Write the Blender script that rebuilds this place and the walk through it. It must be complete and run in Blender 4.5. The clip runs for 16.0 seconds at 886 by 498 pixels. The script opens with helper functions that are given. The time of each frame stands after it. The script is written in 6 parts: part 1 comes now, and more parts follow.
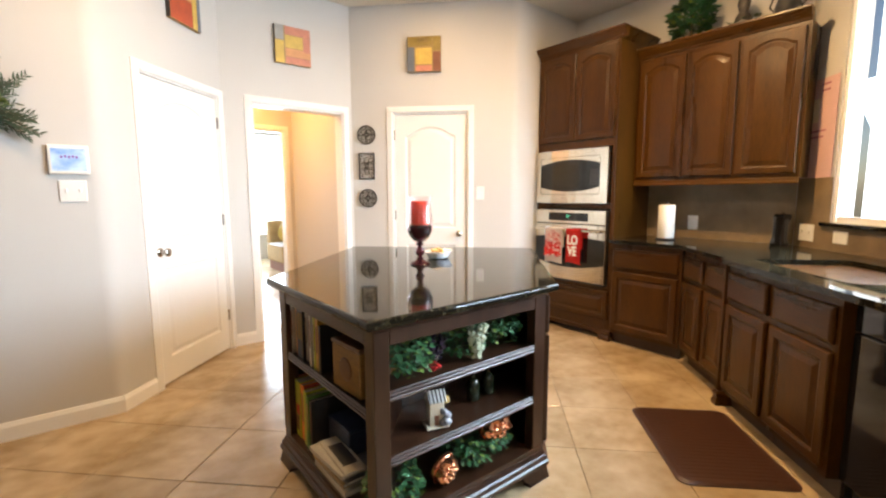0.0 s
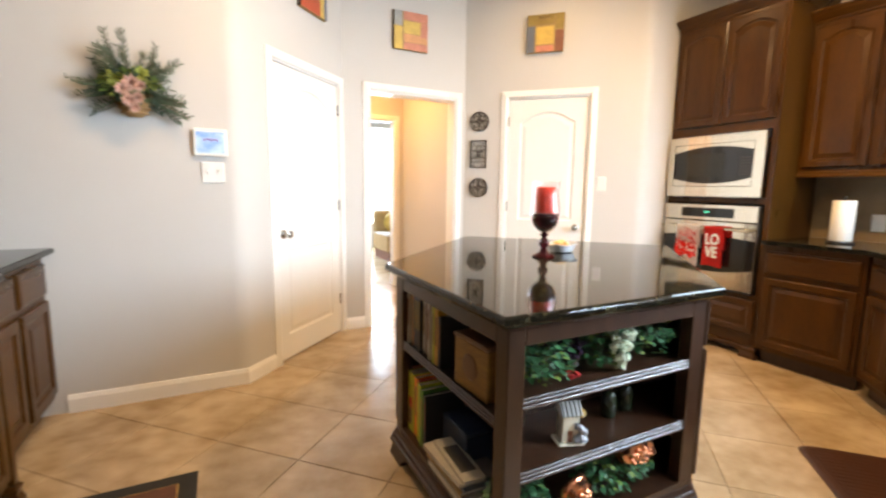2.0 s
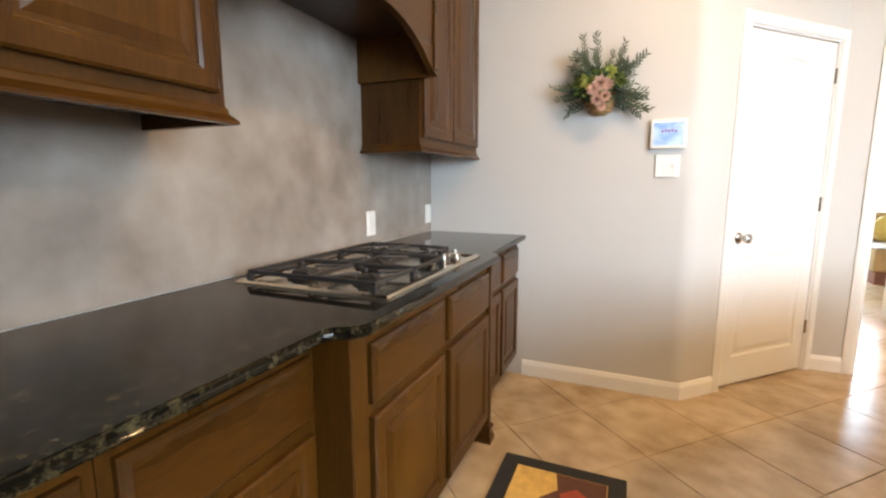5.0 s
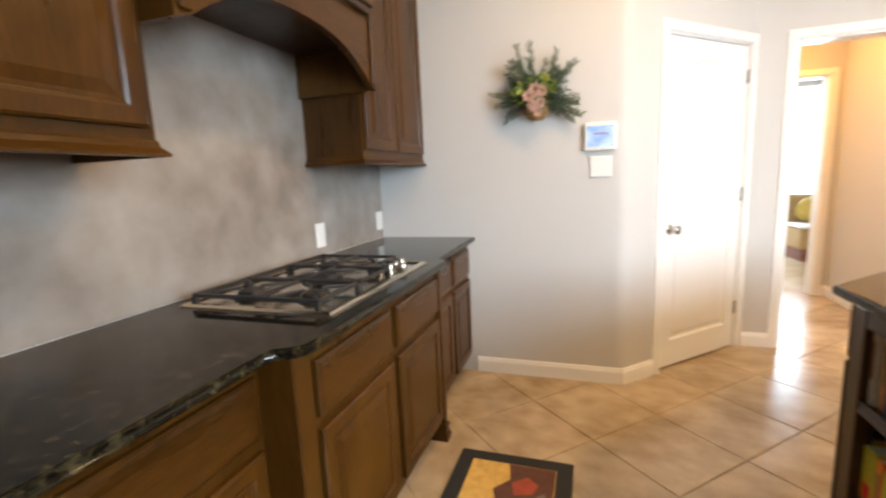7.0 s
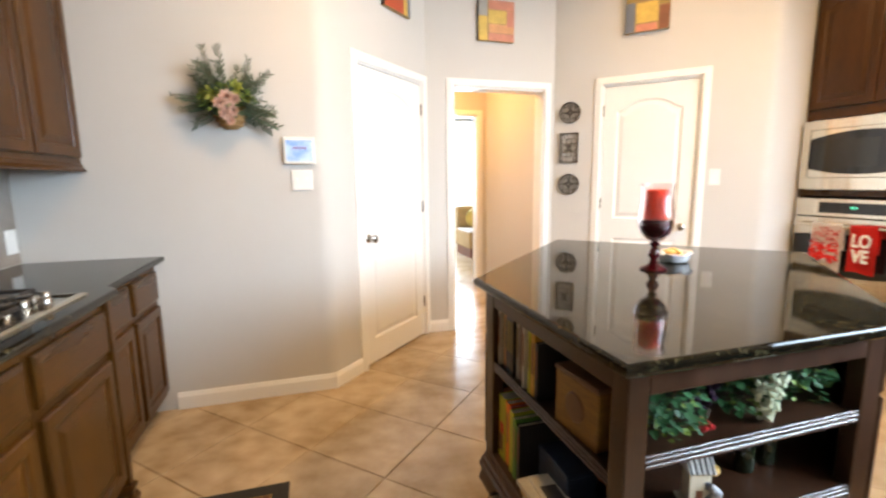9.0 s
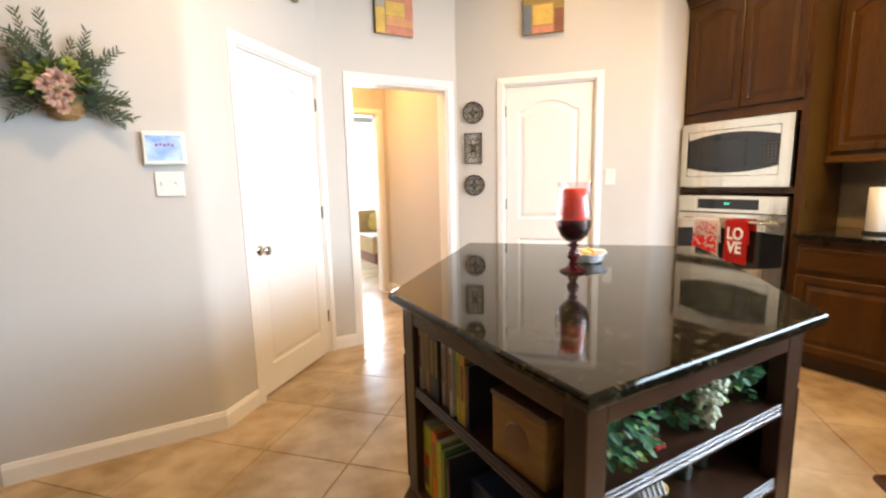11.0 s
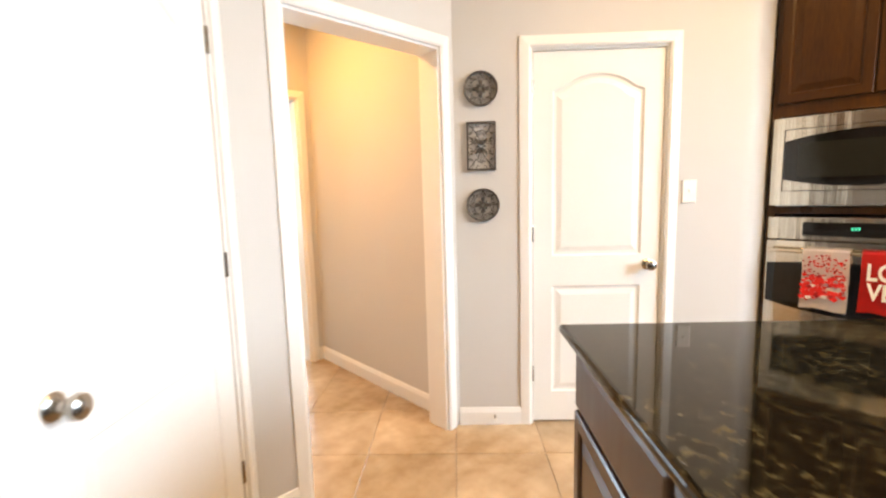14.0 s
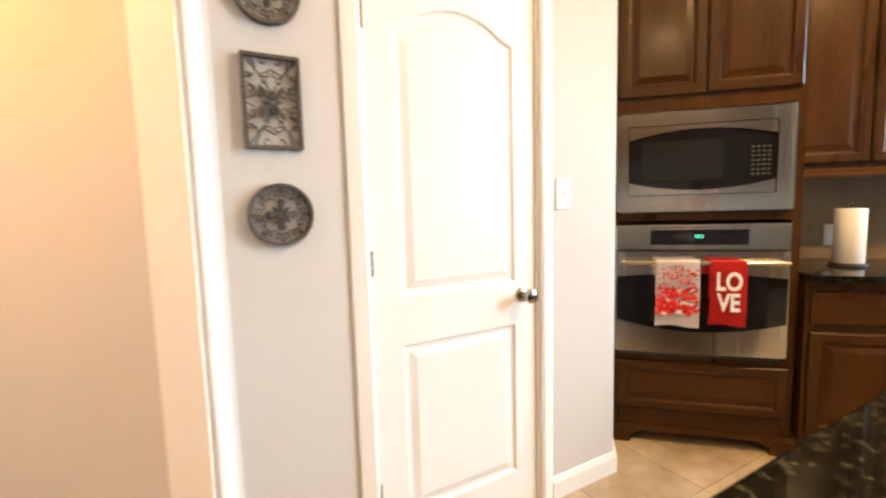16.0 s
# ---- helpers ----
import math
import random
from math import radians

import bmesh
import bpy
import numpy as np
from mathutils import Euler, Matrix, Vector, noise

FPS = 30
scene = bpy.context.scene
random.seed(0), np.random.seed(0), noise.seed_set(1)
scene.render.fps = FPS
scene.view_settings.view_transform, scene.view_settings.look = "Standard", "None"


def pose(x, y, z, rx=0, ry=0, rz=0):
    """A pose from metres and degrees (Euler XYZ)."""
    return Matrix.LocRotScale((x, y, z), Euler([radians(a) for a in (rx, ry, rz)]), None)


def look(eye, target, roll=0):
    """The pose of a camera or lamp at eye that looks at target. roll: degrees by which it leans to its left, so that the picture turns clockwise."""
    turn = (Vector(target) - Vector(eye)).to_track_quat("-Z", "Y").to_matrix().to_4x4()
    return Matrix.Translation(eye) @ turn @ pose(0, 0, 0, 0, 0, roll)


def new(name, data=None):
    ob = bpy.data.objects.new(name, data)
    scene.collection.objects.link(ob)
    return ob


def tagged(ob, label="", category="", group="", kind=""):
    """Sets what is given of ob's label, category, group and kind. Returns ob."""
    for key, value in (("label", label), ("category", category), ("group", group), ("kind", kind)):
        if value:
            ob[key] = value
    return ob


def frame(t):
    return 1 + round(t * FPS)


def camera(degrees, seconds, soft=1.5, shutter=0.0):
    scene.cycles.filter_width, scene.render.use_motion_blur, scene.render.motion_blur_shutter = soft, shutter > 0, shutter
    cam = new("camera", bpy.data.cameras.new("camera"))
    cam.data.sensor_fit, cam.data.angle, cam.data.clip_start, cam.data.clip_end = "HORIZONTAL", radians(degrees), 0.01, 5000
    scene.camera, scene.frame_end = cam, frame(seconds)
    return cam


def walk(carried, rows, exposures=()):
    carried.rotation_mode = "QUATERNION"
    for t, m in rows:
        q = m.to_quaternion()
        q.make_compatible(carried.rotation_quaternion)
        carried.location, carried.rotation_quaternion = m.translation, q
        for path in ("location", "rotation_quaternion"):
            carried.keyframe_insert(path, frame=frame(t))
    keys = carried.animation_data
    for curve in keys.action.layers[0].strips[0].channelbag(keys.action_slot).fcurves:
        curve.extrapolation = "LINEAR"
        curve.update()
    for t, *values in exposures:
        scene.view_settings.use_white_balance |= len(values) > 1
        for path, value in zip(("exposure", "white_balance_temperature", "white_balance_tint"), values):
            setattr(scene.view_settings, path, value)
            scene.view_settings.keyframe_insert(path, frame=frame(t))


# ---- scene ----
cam = camera(89.6, 16.0, soft=2.3, shutter=0.5)
PATH = [
    (0, (1.447, -3.199, 1.291), (2.69, -1.651, 1.05), -0.2),
    (0.5, (1.463, -3.138, 1.254), (2.683, -1.571, 1.017), -0.3),
    (1, (1.493, -3.073, 1.21), (2.654, -1.46, 0.986), 0.1),
    (1.5, (1.463, -3.038, 1.221), (2.528, -1.364, 0.972), 0.4),
    (2, (1.435, -2.965, 1.237), (2.325, -1.190, 0.973), 0.8),
    (2.5, (1.363, -3.009, 1.249), (1.982, -1.127, 0.975), 0.0),
    (3, (1.33, -2.966, 1.265), (1.612, -1.005, 0.986), -0.1),
    (3.5, (1.287, -2.934, 1.272), (1.213, -0.955, 0.99), 0.3),
    (4, (1.25, -2.898, 1.268), (0.845, -0.961, 0.976), -0.3),
    (4.5, (1.187, -2.796, 1.231), (0.526, -0.928, 0.956), -0.5),
    (4.7, (1.214, -2.731, 1.228), (0.446, -0.908, 0.937), 0.3),
    (6.8, (1.357, -2.767, 1.288), (0.625, -0.932, 0.979), -2.6),
    (7, (1.362, -2.767, 1.29), (0.733, -0.894, 0.977), -2.5),
    (7.5, (1.336, -2.782, 1.318), (1.027, -0.836, 0.979), -2.0),
    (8, (1.403, -2.767, 1.295), (1.377, -0.793, 0.972), -1.6),
    (8.5, (1.403, -2.777, 1.317), (1.703, -0.827, 0.989), -1.0),
    (9, (1.456, -2.79, 1.307), (2.012, -0.893, 1.003), -0.7),
    (9.5, (1.484, -2.793, 1.302), (2.24, -0.965, 1.012), -0.5),
    (9.7, (1.489, -2.792, 1.301), (2.3, -0.986, 1.015), -0.5),
    (11.8, (1.501, -2.192, 1.292), (2.543, -0.508, 1.014), -1.0),
    (12, (1.45, -2.078, 1.258), (2.523, -0.411, 0.995), -0.7),
    (12.5, (1.535, -1.832, 1.287), (2.634, -0.182, 1.019), -0.5),
    (13, (1.611, -1.511, 1.283), (2.772, 0.098, 1.03), -1.5),
    (13.5, (1.695, -1.217, 1.318), (2.933, 0.334, 1.064), -1.8),
    (14, (1.816, -0.895, 1.327), (3.178, 0.549, 1.082), -1.5),
    (14.5, (1.967, -0.651, 1.333), (3.453, 0.666, 1.089), -1.2),
    (15, (2.129, -0.403, 1.337), (3.766, 0.719, 1.086), -1.1),
    (15.5, (2.315, -0.176, 1.311), (4.124, 0.644, 1.079), -0.9),
    (16, (2.533, -0.061, 1.279), (4.452, 0.465, 1.08), -1.6),
]
EXPOSURES = [(0, -0.1), (4.5, -0.1), (7.5, -0.15), (9.5, -0.12), (12.5, -0.15), (16, -0.03)]
walk(cam, [(t, look(eye, target, roll)) for t, eye, target, roll in PATH], EXPOSURES)

# ---- world and lights ----
world = bpy.data.worlds.new("world")
scene.world = world
world.use_nodes = True
wn = world.node_tree.nodes
sky = wn.new("ShaderNodeTexSky")
sky.sky_type = "NISHITA"
sky.sun_disc = False
sky.sun_elevation = radians(40)
sky.sun_rotation = radians(140)
world.node_tree.links.new(sky.outputs[0], wn["Background"].inputs[0])
wn["Background"].inputs[1].default_value = 0.12


def area_lamp(name, m, w, h, power, colour, spread=180):
    d = bpy.data.lights.new(name, "AREA")
    d.shape, d.size, d.size_y, d.energy, d.color, d.spread = "RECTANGLE", w, h, power, colour, radians(spread)
    ob = new(name, d)
    ob.matrix_world = m
    return ob


WARM, DAY = (1.0, 0.62, 0.27), (0.63, 0.815, 1.0)
area_lamp("sink_window_daylight", look((4.695, -3.275, 1.84), (3.695, -2.275, 1.08)), 1.95, 1.40, 135, DAY, 122)
area_lamp("east_window_daylight", look((3.44, -5.45, 2.2), (2.0, -4.8, 1.3)), 1.5, 1.35, 42, (0.63, 0.815, 1.0))
area_lamp("far_room_daylight", look((3.6, 6.1, 1.5), (3.0, 3.0, 0.9)), 2.5, 1.9, 240, DAY)
CANS = [(3.95, -1.80), (3.7, -0.2), (1.75, -1.15), (2.7, -2.9)]
for (cx, cy), watts in zip(CANS, (90, 8, 42, 0.5)):
    area_lamp("downlight", look((cx, cy, 3.045), (cx, cy + 0.0001, 0)), 0.13, 0.13, watts, WARM)
area_lamp("hall_light", look((2.72, 1.75, 2.64), (2.72, 1.7501, 0)), 0.24, 0.24, 42, (1.0, 0.48, 0.13))

# ---- materials ----
MATS = {}


def mat(name, base, rough=0.5, metal=0.0, var=0.12, scale=6.0, fine=60.0, bump=0.05, base2=None, rvar=0.1, stretch=(1, 1, 1), coat=0.0,
        piece=0.0, spec=0.5, dist=0.003, world_space=False):
    """A surface with variation at two scales: broad blotches and fine grain, with relief from the grain."""
    m = bpy.data.materials.new(name)
    m.use_nodes = True
    n, l = m.node_tree.nodes, m.node_tree.links
    p = n["Principled BSDF"]
    tc = n.new("ShaderNodeTexCoord")
    mp = n.new("ShaderNodeMapping")
    mp.inputs["Scale"].default_value = stretch
    l.new(n.new("ShaderNodeNewGeometry").outputs["Position"] if world_space else tc.outputs["Object"], mp.inputs[0])
    a, b = n.new("ShaderNodeTexNoise"), n.new("ShaderNodeTexNoise")
    a.inputs["Scale"].default_value, b.inputs["Scale"].default_value = scale, fine
    a.inputs["Detail"].default_value, b.inputs["Detail"].default_value = 5, 6
    for t in (a, b):
        l.new(mp.outputs[0], t.inputs["Vector"])
    mixf = n.new("ShaderNodeMix")
    mixf.inputs[0].default_value = 0.4
    l.new(a.outputs[0], mixf.inputs[2])
    l.new(b.outputs[0], mixf.inputs[3])
    ramp = n.new("ShaderNodeValToRGB")
    lo = base2 or tuple(c * (1 - var) for c in base)
    hi = base if base2 else tuple(min(1, c * (1 + var)) for c in base)
    ramp.color_ramp.elements[0].position, ramp.color_ramp.elements[1].position = 0.36, 0.64
    ramp.color_ramp.elements[0].color, ramp.color_ramp.elements[1].color = (*lo, 1), (*hi, 1)
    l.new(mixf.outputs[0], ramp.inputs[0])
    col = ramp.outputs[0]
    if piece:
        oi, hsv, mr = n.new("ShaderNodeObjectInfo"), n.new("ShaderNodeHueSaturation"), n.new("ShaderNodeMapRange")
        mr.inputs[3].default_value, mr.inputs[4].default_value = 1 - piece, 1 + piece
        l.new(oi.outputs["Random"], mr.inputs[0])
        l.new(mr.outputs[0], hsv.inputs["Value"])
        l.new(col, hsv.inputs["Color"])
        col = hsv.outputs[0]
    l.new(col, p.inputs["Base Color"])
    rr = n.new("ShaderNodeMapRange")
    rr.inputs[3].default_value, rr.inputs[4].default_value = max(0.02, rough - rvar), min(1, rough + rvar)
    l.new(a.outputs[0], rr.inputs[0])
    l.new(rr.outputs[0], p.inputs["Roughness"])
    p.inputs["Metallic"].default_value, p.inputs["Coat Weight"].default_value, p.inputs["Specular IOR Level"].default_value = metal, coat, spec
    p.inputs["Coat Roughness"].default_value = 0.15
    if bump:
        bp = n.new("ShaderNodeBump")
        bp.inputs["Strength"].default_value, bp.inputs["Distance"].default_value = bump, dist
        l.new(b.outputs[0], bp.inputs["Height"])
        l.new(bp.outputs[0], p.inputs["Normal"])
    MATS[name] = m
    return m


def principled(m):
    return m.node_tree.nodes["Principled BSDF"]


M_WALL = mat("wall_paint", (0.555, 0.538, 0.508), 0.65, var=0.025, scale=1.2, fine=180, bump=0.15, dist=0.002)
M_CEIL = mat("ceiling_paint", (0.66, 0.60, 0.50), 0.8, var=0.02, scale=1.0, fine=120, bump=0.25, dist=0.003)
M_TRIM = mat("white_trim", (0.80, 0.79, 0.76), 0.35, var=0.02, scale=3, fine=90, bump=0.02)
M_WOOD = mat("cherry_wood", (0.070, 0.0270, 0.0030), 0.30, spec=0.22, base2=(0.030, 0.0112, 0.0015), scale=1.6, fine=22, stretch=(5, 5, 0.7), bump=0.04, coat=0.07, piece=0.12)
M_WOODH = mat("cherry_wood_rail", (0.070, 0.0270, 0.0030), 0.30, spec=0.22, base2=(0.030, 0.0112, 0.0015), scale=1.6, fine=22, stretch=(0.7, 5, 5), bump=0.04, coat=0.07, piece=0.12)
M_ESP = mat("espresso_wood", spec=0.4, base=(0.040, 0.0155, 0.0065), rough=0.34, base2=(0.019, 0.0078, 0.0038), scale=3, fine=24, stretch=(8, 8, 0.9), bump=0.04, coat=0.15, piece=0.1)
M_GROUT = mat("grout", (0.34, 0.265, 0.175), 0.9, var=0.2, scale=5, fine=200, bump=0.3)
M_TILE = mat("floor_tile", (0.50, 0.385, 0.25), 0.22, base2=(0.285, 0.196, 0.103), scale=2.2, fine=9, bump=0.04, rvar=0.10, piece=0.07, world_space=True)
M_BACK = mat("mottled_backsplash", (0.34, 0.303, 0.268), 0.42, base2=(0.17, 0.142, 0.118), scale=1.9, fine=6, bump=0.06)
# same tile as mottled_backsplash, its colour browned and darkened for dim warm lamplight
M_BACK_WARMLIT = mat("backsplash_warm_lit", (0.27, 0.195, 0.11), 0.42, base2=(0.13, 0.086, 0.042), scale=1.9, fine=6, bump=0.06)
M_STEEL = mat("brushed_steel", (0.66, 0.60, 0.49), 0.16, metal=1.0, var=0.03, scale=4, fine=9, stretch=(1, 1, 0.04), bump=0.35, dist=0.012, rvar=0.04)
M_BLACKGL = mat("black_glass", (0.008, 0.008, 0.009), 0.06, var=0.2, bump=0.0, rvar=0.03)
M_IRON = mat("cast_iron", (0.018, 0.017, 0.017), 0.55, var=0.3, scale=20, fine=150, bump=0.2)
M_NICKEL = mat("brushed_nickel", (0.42, 0.39, 0.35), 0.25, metal=1.0, var=0.05, bump=0.01)
M_DARKMET = mat("dark_bronze", (0.095, 0.085, 0.076), 0.55, metal=0.6, var=0.3, scale=30, fine=150, bump=0.2)
M_WHITEPL = mat("white_plastic", (0.78, 0.77, 0.74), 0.35, var=0.02, bump=0.0)


def granite():
    m = mat("dark_granite", (0.020, 0.018, 0.014), 0.045, var=0.2, bump=0.0, rvar=0.005, spec=0.25)
    n, l = m.node_tree.nodes, m.node_tree.links
    tc = n.new("ShaderNodeTexCoord")
    v, w, z = n.new("ShaderNodeTexVoronoi"), n.new("ShaderNodeTexNoise"), n.new("ShaderNodeTexNoise")
    v.inputs["Scale"].default_value, w.inputs["Scale"].default_value, z.inputs["Scale"].default_value = 95, 40, 7
    w.inputs["Detail"].default_value = 4
    w.inputs["Roughness"].default_value = 0.7
    for t in (v, w, z):
        l.new(tc.outputs["Object"], t.inputs["Vector"])
    r = n.new("ShaderNodeValToRGB")
    e = r.color_ramp.elements
    e[0].position, e[0].color = 0.46, (0.0050, 0.0044, 0.0030, 1)
    e[1].position, e[1].color = 0.70, (0.085, 0.071, 0.034, 1)
    mid = r.color_ramp.elements.new(0.54)
    mid.color = (0.010, 0.0085, 0.0048, 1)
    mx = n.new("ShaderNodeMix")
    mx.inputs[0].default_value = 0.18
    l.new(w.outputs[0], mx.inputs[2])
    l.new(z.outputs[0], mx.inputs[3])
    l.new(mx.outputs[0], r.inputs[0])
    sp = n.new("ShaderNodeMix")
    sp.data_type = "RGBA"
    rc = n.new("ShaderNodeValToRGB")
    rc.color_ramp.elements[0].position, rc.color_ramp.elements[1].position = 0.88, 0.93
    l.new(v.outputs["Color"], rc.inputs[0])
    l.new(rc.outputs[0], sp.inputs[0])
    l.new(r.outputs[0], sp.inputs[6])
    sp.inputs[7].default_value = (0.040, 0.033, 0.018, 1)
    l.new(sp.outputs[2], principled(m).inputs["Base Color"])
    return m


M_GRAN = granite()

# ---- building helpers ----


def thing(name, m, label="", category="", group="", kind=""):
    ob = new(name)
    ob.matrix_world = m
    return tagged(ob, label, category, group, kind)


def finish(name, bm, material, smooth=False):
    bmesh.ops.recalc_face_normals(bm, faces=bm.faces)
    me = bpy.data.meshes.new(name)
    bm.to_mesh(me)
    bm.free()
    for k in (material if isinstance(material, (list, tuple)) else [material]):
        me.materials.append(k)
    if smooth:
        me.shade_smooth()
        me.set_sharp_from_angle(angle=radians(40))
    return me


def part(name, bm, material, parent, label="", smooth=False):
    ob = new(name, finish(name, bm, material, smooth))
    ob.parent = parent
    if label:
        ob["label"] = label
    return ob


def solo(name, bm, material, m=None, label="", category="", group="", kind="", smooth=False):
    ob = new(name, finish(name, bm, material, smooth))
    if m is not None:
        ob.matrix_world = m
    return tagged(ob, label, category, group, kind)


def box(bm, x0, x1, y0, y1, z0, z1, bevel=0.0, seg=1):
    v = [bm.verts.new((x, y, z)) for z in (z0, z1) for y in (y0, y1) for x in (x0, x1)]
    f = [bm.faces.new([v[i] for i in q]) for q in ((0, 2, 3, 1), (4, 5, 7, 6), (0, 1, 5, 4), (2, 6, 7, 3), (0, 4, 6, 2), (1, 3, 7, 5))]
    if bevel:
        bmesh.ops.bevel(bm, geom=list({e for k in f for e in k.edges}), offset=bevel, segments=seg, affect="EDGES", profile=0.5)
    return bm


def boxb(*a, **k):
    return box(bmesh.new(), *a, **k)


def prism(bm, pts, z0, z1, bevel=0.0, seg=2):
    """An upright prism over a plan outline."""
    lo, hi = [bm.verts.new((x, y, z0)) for x, y in pts], [bm.verts.new((x, y, z1)) for x, y in pts]
    f = [bm.faces.new(lo[::-1]), bm.faces.new(hi)]
    for i in range(len(pts)):
        j = (i + 1) % len(pts)
        f.append(bm.faces.new((lo[i], lo[j], hi[j], hi[i])))
    if bevel:
        es = [e for k in f[:2] for e in k.edges]
        bmesh.ops.bevel(bm, geom=list(set(es)), offset=bevel, segments=seg, affect="EDGES", profile=0.5)
    return bm


def loops(bm, rings, cap=True):
    """Rings of points joined one to the next; the last is closed."""
    vs = [[bm.verts.new(p) for p in r] for r in rings]
    n = len(vs[0])
    for a, b in zip(vs, vs[1:]):
        for i in range(n):
            j = (i + 1) % n
            bm.faces.new((a[i], a[j], b[j], b[i]))
    if cap:
        bm.faces.new(vs[-1])
    return vs


def lathe(bm, prof, seg=24, at=(0, 0, 0), cap=True):
    """A turned shape about the upright axis, from (radius, height) pairs."""
    rings = [[(at[0] + r * math.cos(2 * math.pi * i / seg), at[1] + r * math.sin(2 * math.pi * i / seg), at[2] + h) for i in range(seg)] for r, h in prof]
    vs = loops(bm, rings, cap)
    if cap:
        bm.faces.new(vs[0][::-1])
    return bm


def tube(bm, pts, r, seg=6):
    """A round bar through the points."""
    pts = [Vector(p) for p in pts]
    rings = []
    for i, p in enumerate(pts):
        d = (pts[min(i + 1, len(pts) - 1)] - pts[max(i - 1, 0)]).normalized()
        u = d.cross(Vector((0, 0, 1)) if abs(d.z) < 0.9 else Vector((1, 0, 0))).normalized()
        w = d.cross(u)
        rings.append([tuple(p + r * (math.cos(2 * math.pi * k / seg) * u + math.sin(2 * math.pi * k / seg) * w)) for k in range(seg)])
    vs = loops(bm, rings)
    bm.faces.new(vs[0][::-1])
    return bm


def rim(x0, x1, z0, z1, y, inset, arch=0.0, n=10):
    """A closed outline of an upright panel, whose top edge rises in the middle by arch."""
    a, b, c, d = x0 + inset, x1 - inset, z0 + inset, z1 - inset
    top = []
    for k in range(n + 1):
        s = k / n
        u = abs(2 * s - 1)
        rise = 0.0 if not arch else arch * (max(0.0, 1 - (u / 0.86) ** 2) ** 0.8 - 1)
        top.append((b + (a - b) * s, y, d + rise))
    return [(a, y, c), (b, y, c)] + top


def panel_door(bm, x0, x1, z0, z1, y, arch=0.0, stile=0.055, thick=0.02):
    """A cabinet door or drawer front with a raised panel; y is its front."""
    loops(bm, [rim(x0, x1, z0, z1, y + thick, 0), rim(x0, x1, z0, z1, y + 0.005, 0), rim(x0, x1, z0, z1, y, 0.006),
               rim(x0, x1, z0, z1, y, stile - 0.012, arch), rim(x0, x1, z0, z1, y + 0.004, stile - 0.004, arch),
               rim(x0, x1, z0, z1, y + 0.010, stile, arch), rim(x0, x1, z0, z1, y + 0.010, stile + 0.010, arch),
               rim(x0, x1, z0, z1, y + 0.002, stile + 0.038, arch)])
    return bm


def slab_front(bm, x0, x1, z0, z1, y, thick=0.02):
    """A plain drawer front with a moulded edge."""
    loops(bm, [rim(x0, x1, z0, z1, y + thick, 0), rim(x0, x1, z0, z1, y + 0.008, 0), rim(x0, x1, z0, z1, y + 0.003, 0.006),
               rim(x0, x1, z0, z1, y, 0.016)])
    return bm


def wall_mesh(length, height, openings, thick, x0=0.0, z0=0.0):
    """An upright wall, front at y = 0 and thick behind, with openings (x0, x1, z0, z1) that go through it."""
    bm = bmesh.new()
    xs = sorted({x0, length, *[o[0] for o in openings], *[o[1] for o in openings]})
    for a, b in zip(xs, xs[1:]):
        cuts = sorted((o[2], o[3]) for o in openings if o[0] <= a and b <= o[1])
        z = z0
        for lo, hi in cuts:
            if lo > z:
                box(bm, a, b, 0, thick, z, lo)
            z = hi
        if z < height:
            box(bm, a, b, 0, thick, z, height)
    bmesh.ops.remove_doubles(bm, verts=bm.verts, dist=1e-5)
    seen = {}
    for f in list(bm.faces):
        seen.setdefault(tuple(round(c, 4) for c in f.calc_center_median()), []).append(f)
    bmesh.ops.delete(bm, geom=[f for g in seen.values() if len(g) > 1 for f in g], context="FACES_ONLY")
    return bm


R2 = math.sqrt(0.5)
CEIL = 3.06
D1 = 1.55
SP = 4.385
YD = 0.835
F_THERM = pose(0, 0, 0)
F_DOOR1 = pose(D1, 0, 0, 0, 0, 45)
F_HALL = pose(D1 + YD, YD, 0)
F_PANTRY = pose(SP - YD, YD, 0, 0, 0, -45)
F_RETURN = pose(4.67, SP - 4.67, 0)
XB, CY = 5.58, -2.25
F_OVEN = pose(XB, SP - 4.67, 0, 0, 0, -90)
F_SINK = pose(XB, CY, 0, 0, 0, -135)
F_COOK = pose(0, -6.5, 0, 0, 0, 90)
F_SOUTH = pose(3.4, -6.5, 0, 0, 0, 180)
SINK_END = (XB - 3.4) / R2

# ---- walls, floor, ceiling ----
T = 0.14
L_D1 = YD / R2
L_P = (4.67 - (SP - YD)) / R2
D1X0, D1X1, DTOP = 0.32, 1.13, 2.07
PX0, PX1 = 0.41, 1.130
HX0, HX1 = 0.235, 1.07
RB = 0.05


def wall(name, f, length, openings=(), thick=T, x0=0.0, label="painted drywall wall", height=CEIL):
    return solo(name, wall_mesh(length, height, list(openings), thick, x0), M_WALL, f, label, "wall", kind="structure")


wall("wall_north", F_THERM, D1 - RB, x0=-T)
wall("wall_door", F_DOOR1, L_D1 + 0.05, [(D1X0, D1X1, 0, DTOP)], x0=RB)
wall("wall_hall_opening", F_HALL, SP - 2 * YD - D1 + 0.05, [(HX0, HX1, 0, DTOP)], thick=0.15, x0=-0.05)
wall("wall_pantry", F_PANTRY, L_P - RB, [(PX0, PX1, 0, DTOP)], x0=-0.05)
wall("wall_return", F_RETURN, XB - 4.67 + T, x0=RB)
wall("wall_oven", F_OVEN, (SP - 4.67) - CY + 0.06, x0=0)
